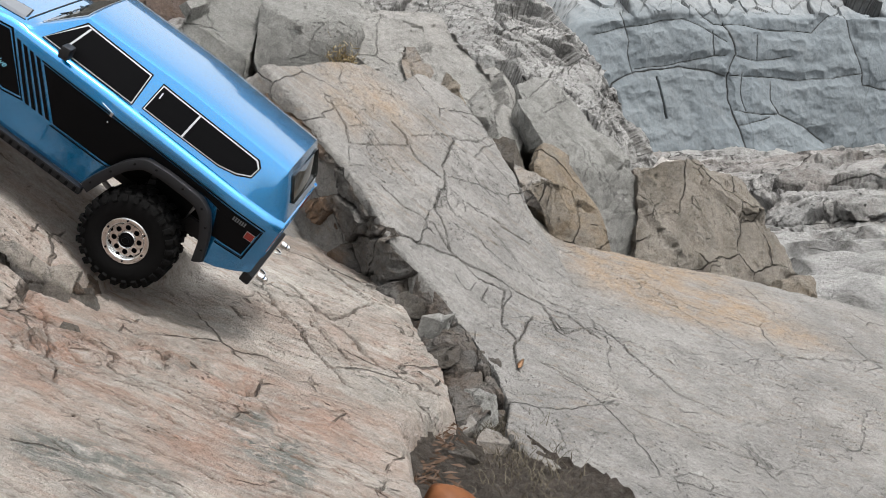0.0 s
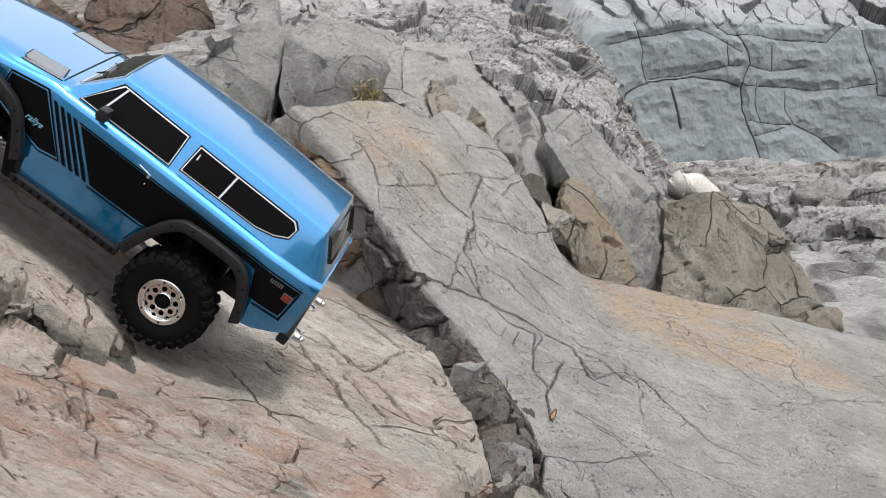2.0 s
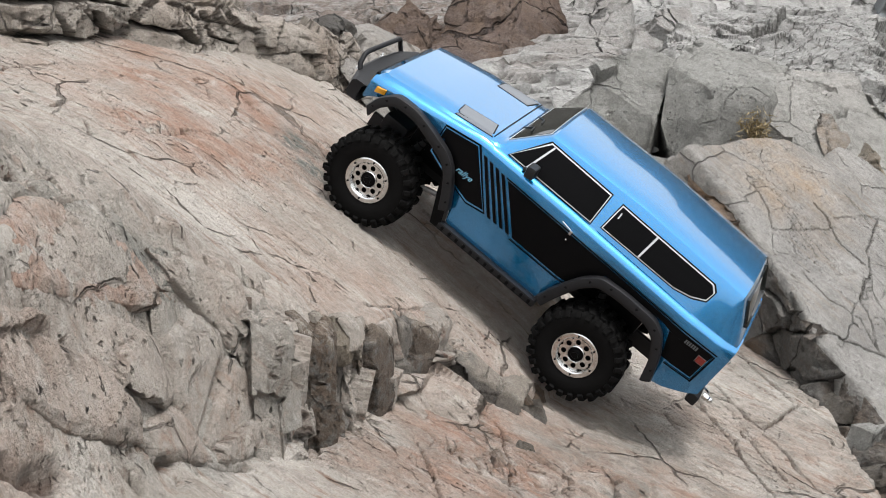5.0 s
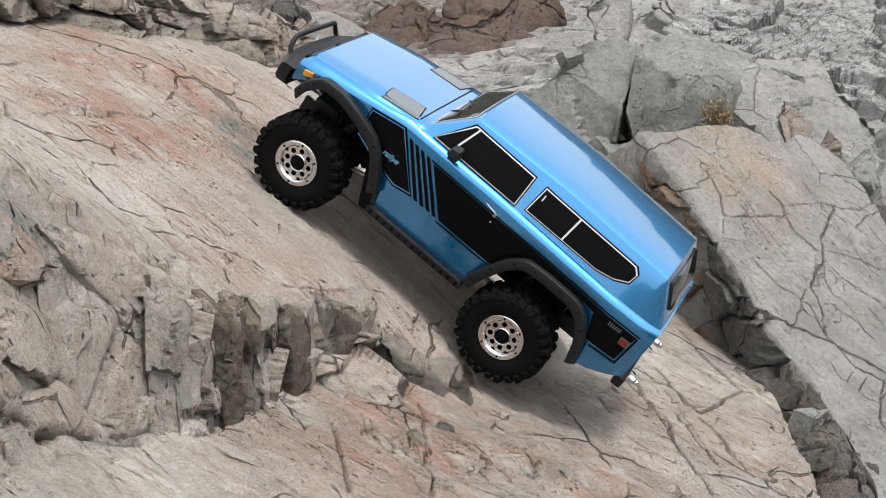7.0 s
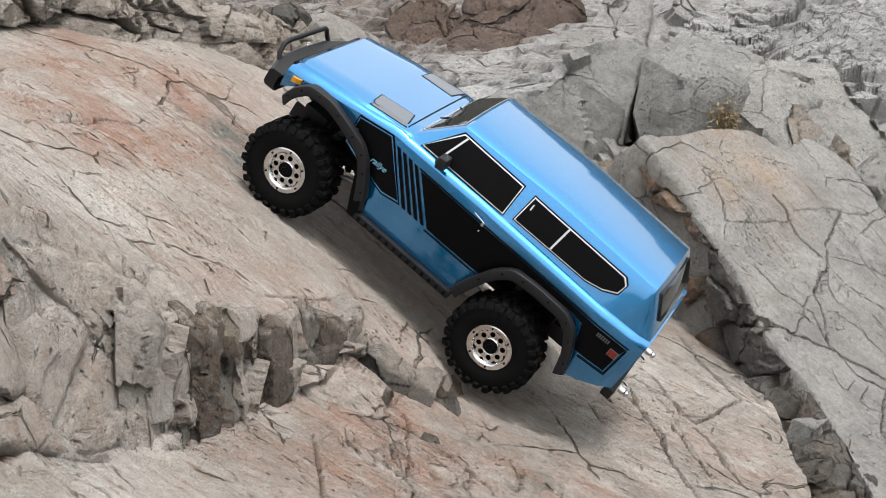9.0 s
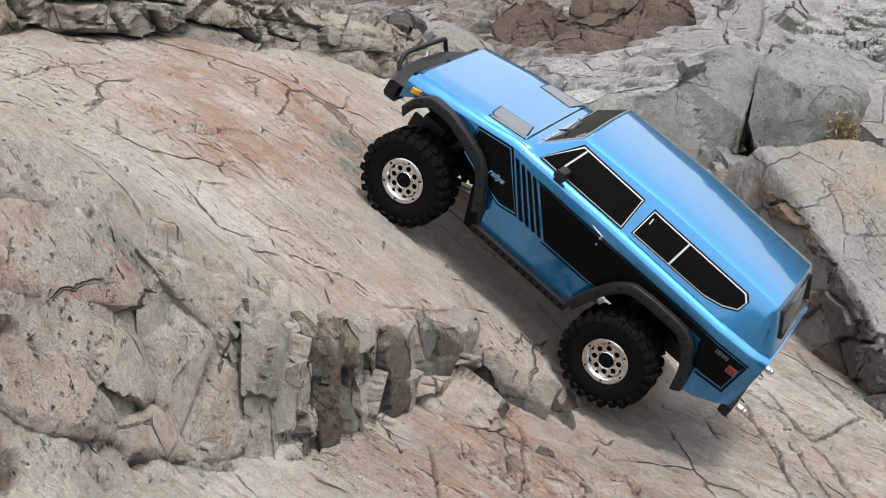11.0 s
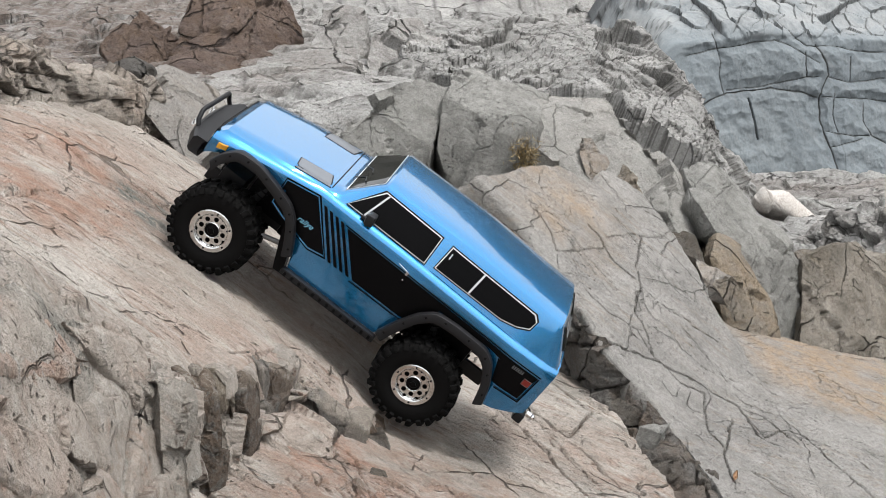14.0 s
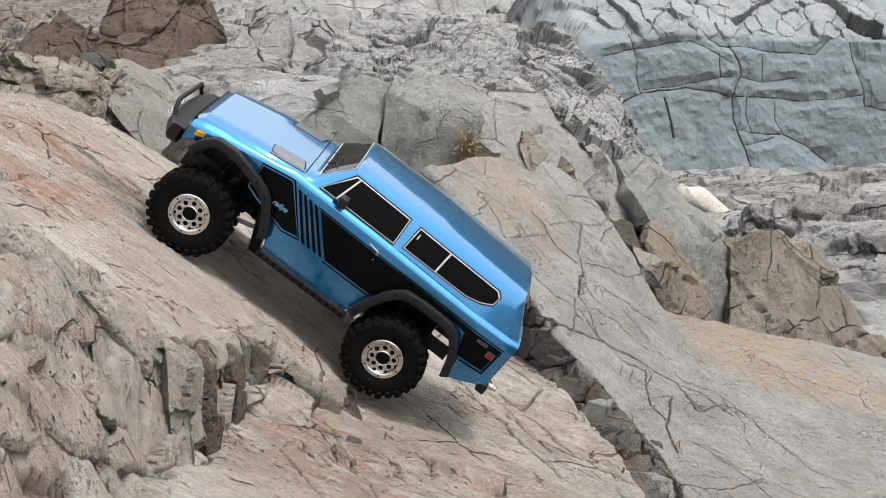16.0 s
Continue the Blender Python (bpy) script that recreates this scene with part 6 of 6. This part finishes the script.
def holed_disc(bm, y, r_in, r_out, holes, r_pitch, r_hole, thick):
    """A flat ring pierced by round holes, with thickness."""
    n = 12
    for k in range(holes):
        a0, a1 = math.tau * (k - 0.5) / holes, math.tau * (k + 0.5) / holes
        mid = math.tau * k / holes
        inner = [(r_pitch * math.cos(mid) + r_hole * math.cos(t), r_pitch * math.sin(mid) + r_hole * math.sin(t)) for t in (mid + math.tau * j / n for j in range(n))]
        outer = []
        for j in range(n):
            t = math.tau * j / n
            u, v = math.cos(t), math.sin(t)
            scale = 1 / max(abs(u), abs(v))
            r = r_pitch + (r_out - r_pitch) * max(0, u * scale) + (r_pitch - r_in) * min(0, u * scale)
            ang = mid + (a1 - a0) / 2 * v * scale
            outer.append((r * math.cos(ang), r * math.sin(ang)))
        for yy in (y, y - thick):
            iv, ov = [bm.verts.new((p[0], yy, p[1])) for p in inner], [bm.verts.new((p[0], yy, p[1])) for p in outer]
            for j in range(n):
                bm.faces.new((iv[j], iv[(j + 1) % n], ov[(j + 1) % n], ov[j]))
            if yy == y:
                front = iv
        for j in range(n):
            bm.faces.new((front[j], front[(j + 1) % n], iv[(j + 1) % n], iv[j]))
    bmesh.ops.remove_doubles(bm, verts=bm.verts, dist=1e-5)


bm = bmesh.new()
holed_disc(bm, 0.0150, 0.0095, 0.0212, 8, 0.0153, 0.0033, 0.002)
lathe(bm, [(0.0212, 0.0125), (0.0214, 0.0180), (0.0224, 0.0196), (0.0236, 0.0204), (0.0272, 0.0206), (0.0286, 0.0200), (0.0290, 0.0186), (0.0290, 0.0150), (0.0240, 0.010), (0.0235, -0.012), (0.0275, -0.019)], 48)
lathe(bm, [(0.0094, 0.0125), (0.0094, 0.0168), (0.0099, 0.0172), (0.0106, 0.0165), (0.0108, 0.0148)], 24)
RIM = bpy.data.meshes.new("rim")
bmesh.ops.recalc_face_normals(bm, faces=bm.faces)
for f in bm.faces:
    f.smooth = False
bm.to_mesh(RIM)
bm.free()
RIM.materials.append(CHROME)
bm = bmesh.new()
lathe(bm, [(0.0, 0.0176), (0.0050, 0.0176), (0.0060, 0.0166), (0.0094, 0.0160), (0.0094, 0.010)], 24)
lathe(bm, [(0.0, 0.009), (0.0235, 0.009), (0.0235, 0.0075), (0.0, 0.0075)], 32)
HUB = bpy.data.meshes.new("hub")
bm.to_mesh(HUB)
bm.free()
HUB.materials.append(BLACK)
bm = bmesh.new()
bmesh.ops.create_cone(bm, cap_ends=True, segments=6, radius1=0.0015, radius2=0.0012, depth=0.0016, matrix=Matrix.Rotation(radians(-90), 4, "X"))
BOLT = bpy.data.meshes.new("rim_bolt")
bm.to_mesh(BOLT)
bm.free()
BOLT.materials.append(BLACK)
bm = bmesh.new()
bmesh.ops.create_cone(bm, cap_ends=True, segments=6, radius1=0.0042, radius2=0.0042, depth=0.004, matrix=Matrix.Rotation(radians(-90), 4, "X"))
NUT = bpy.data.meshes.new("wheel_nut")
bm.to_mesh(NUT)
bm.free()
NUT.materials.append(BLACK)
def lug(size, bevel):
    b = bmesh.new()
    box(b, (0, 0, 0), size, bevel)
    me = bpy.data.meshes.new("tread_block")
    b.to_mesh(me)
    b.free()
    me.materials.append(RUBBER)
    return me


LUGS = {"wide": lug((0.0050, 0.0155, 0.0076), 0.0011), "short": lug((0.0050, 0.0112, 0.0076), 0.0011), "side": lug((0.0088, 0.0038, 0.0064), 0.0009), "middle": lug((0.0044, 0.0075, 0.0060), 0.0010)}


def tread(wheel):
    for k in range(26):
        for s in (1, -1):
            turn = Matrix.Rotation(-math.tau * (k + (0.5 if s < 0 else 0)) / 26, 4, "Y")
            odd = k % 2
            spots = [("wide" if odd else "short", (0.0576, s * 0.0125 * (1.08 if odd else 0.95), 0), Matrix.Rotation(s * radians(16), 4, "X")), ("side", (0.0535, s * 0.0212, 0), Matrix.Rotation(s * radians(-24), 4, "Z"))]
            if odd:
                spots.append(("middle", (0.0574, s * 0.0028, 0), Matrix.Identity(4)))
            for kind, at, lean in spots:
                ob = new("tread_block", LUGS[kind])
                ob.parent = wheel
                ob.matrix_local = turn @ Matrix.Translation(at) @ lean


for k, (x, y, turn) in enumerate(((0.1625, 0.098, 10), (-0.1625, 0.098, 24), (0.1625, -0.098, 40), (-0.1625, -0.098, 3))):
    flip = 1 if y > 0 else -1
    wheel = new("wheel")
    wheel.parent = truck
    wheel["label"] = "knobbly black off-road wheel with a chrome rim"
    wheel.matrix_local = Matrix.Translation((x, y, 0)) @ Matrix.Rotation(radians(0 if flip > 0 else 180), 4, "Z") @ Matrix.Rotation(radians(turn), 4, "Y")
    for name, me in (("tyre", TYRE), ("rim", RIM), ("hub", HUB)):
        ob = new(name, me)
        ob.parent = wheel
    for j in range(6):
        a = math.tau * (j + 0.5) / 6
        ob = new("rim_bolt", BOLT)
        ob.parent, ob.location = wheel, (0.0254 * math.cos(a), 0.0209, 0.0254 * math.sin(a))
    tread(wheel)
    ob = new("wheel_nut", NUT)
    ob.parent, ob.location = wheel, (0, 0.0178, 0)

# chassis, axles, links, shocks
for flip in (1, -1):
    bm = bmesh.new()
    box(bm, (-0.01, flip * 0.038, 0.030), (0.46, 0.006, 0.020), 0.001)
    part("chassis_rail", bm, PLASTIC, truck)
bm = bmesh.new()
box(bm, (-0.02, 0, 0.062), (0.36, 0.130, 0.045), 0.006)
box(bm, (0.02, 0, 0.034), (0.16, 0.090, 0.03), 0.005)
part("inner_tray", bm, BLACK, truck, "black inner tray")
for x in (0.1625, -0.1625):
    bm = bmesh.new()
    rod(bm, (x, -0.086, 0), (x, 0.086, 0), 0.0095, 14)
    bmesh.ops.create_icosphere(bm, subdivisions=2, radius=0.020, matrix=Matrix.Translation((x, -0.015, 0)))
    for flip in (1, -1):
        box(bm, (x, flip * 0.075, 0.0), (0.026, 0.014, 0.030), 0.003)
    part("axle", bm, PLASTIC, truck, "black axle housing", 40)
    for flip in (1, -1):
        inner = 0.07 * (1 if x > 0 else -1)
        bm = bmesh.new()
        rod(bm, (x, flip * 0.052, -0.006), (x - inner * 1.5, flip * 0.036, 0.016), 0.0035)
        part("lower_link", bm, STEEL, truck, "steel suspension link")
        bm = bmesh.new()
        rod(bm, (x, flip * 0.030, 0.016), (x - inner * 1.4, flip * 0.034, 0.036), 0.003)
        part("upper_link", bm, PLASTIC, truck)
        lean = 0.018 * (1 if x > 0 else -1)
        foot, head = Vector((x - lean * 0.3, flip * 0.066, 0.004)), Vector((x - lean * 1.6, flip * 0.056, 0.092))
        bm = bmesh.new()
        rod(bm, foot.lerp(head, 0.45), head, 0.0068, 14)
        shock = part("shock_absorber", bm, PLASTIC, truck, "black shock absorber")
        bm = bmesh.new()
        rod(bm, foot, foot.lerp(head, 0.5), 0.0018, 8)
        part("shock_shaft", bm, CHROME, shock, "polished shaft")
        bm = bmesh.new()
        turn = (head - foot).to_track_quat("Z", "Y")
        tube(bm, [foot.lerp(head, 0.12 + 0.7 * k / 66) + turn @ Vector((0.0082 * math.cos(k * 0.76), 0.0082 * math.sin(k * 0.76), 0)) for k in range(67)], 0.0010, 6)
        part("spring", bm, BLACK, shock, "coil spring")
bm = bmesh.new()
rod(bm, (0.15, -0.045, 0.012), (0.15, 0.07, 0.012), 0.0026)
part("steering_rod", bm, STEEL, truck, "steel steering rod")
bm = bmesh.new()
rod(bm, (0.15, -0.015, 0.004), (-0.15, -0.015, 0.004), 0.005)
part("drive_shaft", bm, STEEL, truck)
bm = bmesh.new()
box(bm, (0.185, 0.03, 0.048), (0.035, 0.055, 0.02), 0.003)
part("servo", bm, PLASTIC, truck)

# bumpers
bm = bmesh.new()
outline = [(0.238, -0.092), (0.252, -0.094), (0.264, -0.055), (0.266, 0.0), (0.264, 0.055), (0.252, 0.094), (0.238, 0.092)]
rings = [[bm.verts.new((x - dx, y, z)) for x, y in outline] for z, dx in ((0.060, 0.004), (0.064, 0.0), (0.080, 0.0), (0.084, 0.004))]
for one, two in zip(rings, rings[1:]):
    for a in range(len(one)):
        bm.faces.new((one[a], one[(a + 1) % len(one)], two[(a + 1) % len(one)], two[a]))
bm.faces.new(rings[0][::-1]), bm.faces.new(rings[-1])
bumper = part("front_bumper", bm, PLASTIC, truck, "dark grey plate front bumper")
bm = bmesh.new()
tube(bm, [(0.258, 0.062, 0.080), (0.264, 0.060, 0.088), (0.267, 0.053, 0.098), (0.267, 0.046, 0.101), (0.266, 0.0, 0.103), (0.267, -0.046, 0.101), (0.267, -0.053, 0.098), (0.264, -0.060, 0.088), (0.258, -0.062, 0.080)], 0.0032, 12)
part("bull_bar", bm, PLASTIC, bumper, "bent black bull bar")
for flip in (1, -1):
    bm = bmesh.new()
    tube(bm, [(0.267 + 0.006 * abs(math.sin(a / 2)), flip * 0.034 + 0.005 * math.cos(a), 0.071 + 0.005 * math.sin(a)) for a in (math.tau * k / 14 for k in range(15))], 0.0013, 6)
    part("tow_shackle", bm, CHROME, bumper, "chrome tow shackle")
    bm = bmesh.new()
    rod(bm, (0.20, flip * 0.036, 0.055), (0.242, flip * 0.036, 0.070), 0.004)
    part("bumper_mount", bm, PLASTIC, bumper)
bm = bmesh.new()
box(bm, (-0.300, 0, 0.038), (0.014, 0.170, 0.014), 0.003)
box(bm, (-0.285, 0, 0.036), (0.02, 0.075, 0.012), 0.002)
rear = part("rear_bumper", bm, PLASTIC, truck, "black rear bumper")
for flip in (1, -1):
    bm = bmesh.new()
    rod(bm, (-0.309, flip * 0.060, 0.040), (-0.316, flip * 0.060, 0.040), 0.0045, 12)
    bmesh.ops.create_icosphere(bm, subdivisions=2, radius=0.0042, matrix=Matrix.Translation((-0.319, flip * 0.060, 0.040)))
    tube(bm, [(-0.308 - 0.008 * math.sin(a), flip * 0.040 + 0.006 * math.cos(a), 0.036) for a in (math.pi * k / 8 for k in range(9))], 0.0016, 6)
    part("tow_hook", bm, CHROME, rear, "chrome tow hook")

# the word on the fender
text = bpy.data.curves.new("word", "FONT")
text.body, text.size, text.extrude, text.shear = "rallye", 0.0105, 0.0002, 0.35
text.align_x = "CENTER"
tmp = bpy.data.objects.new("word", text)
scene.collection.objects.link(tmp)
word = bpy.data.meshes.new_from_object(tmp.evaluated_get(bpy.context.evaluated_depsgraph_get()))
bpy.data.objects.remove(tmp)
word.materials.clear()
word.materials.append(PALE_BLUE)
for flip in (1, -1):
    ob = new("lettering", word)
    ob.parent = body
    ob["label"] = "pale blue word rallye"
    ob.matrix_local = Matrix.Translation((0.073, flip * (side_y(0.073, 0.086) + 0.0024), 0.0815)) @ Matrix.Rotation(radians(180 if flip > 0 else 0), 4, "Z") @ Matrix.Rotation(radians(90), 4, "X")
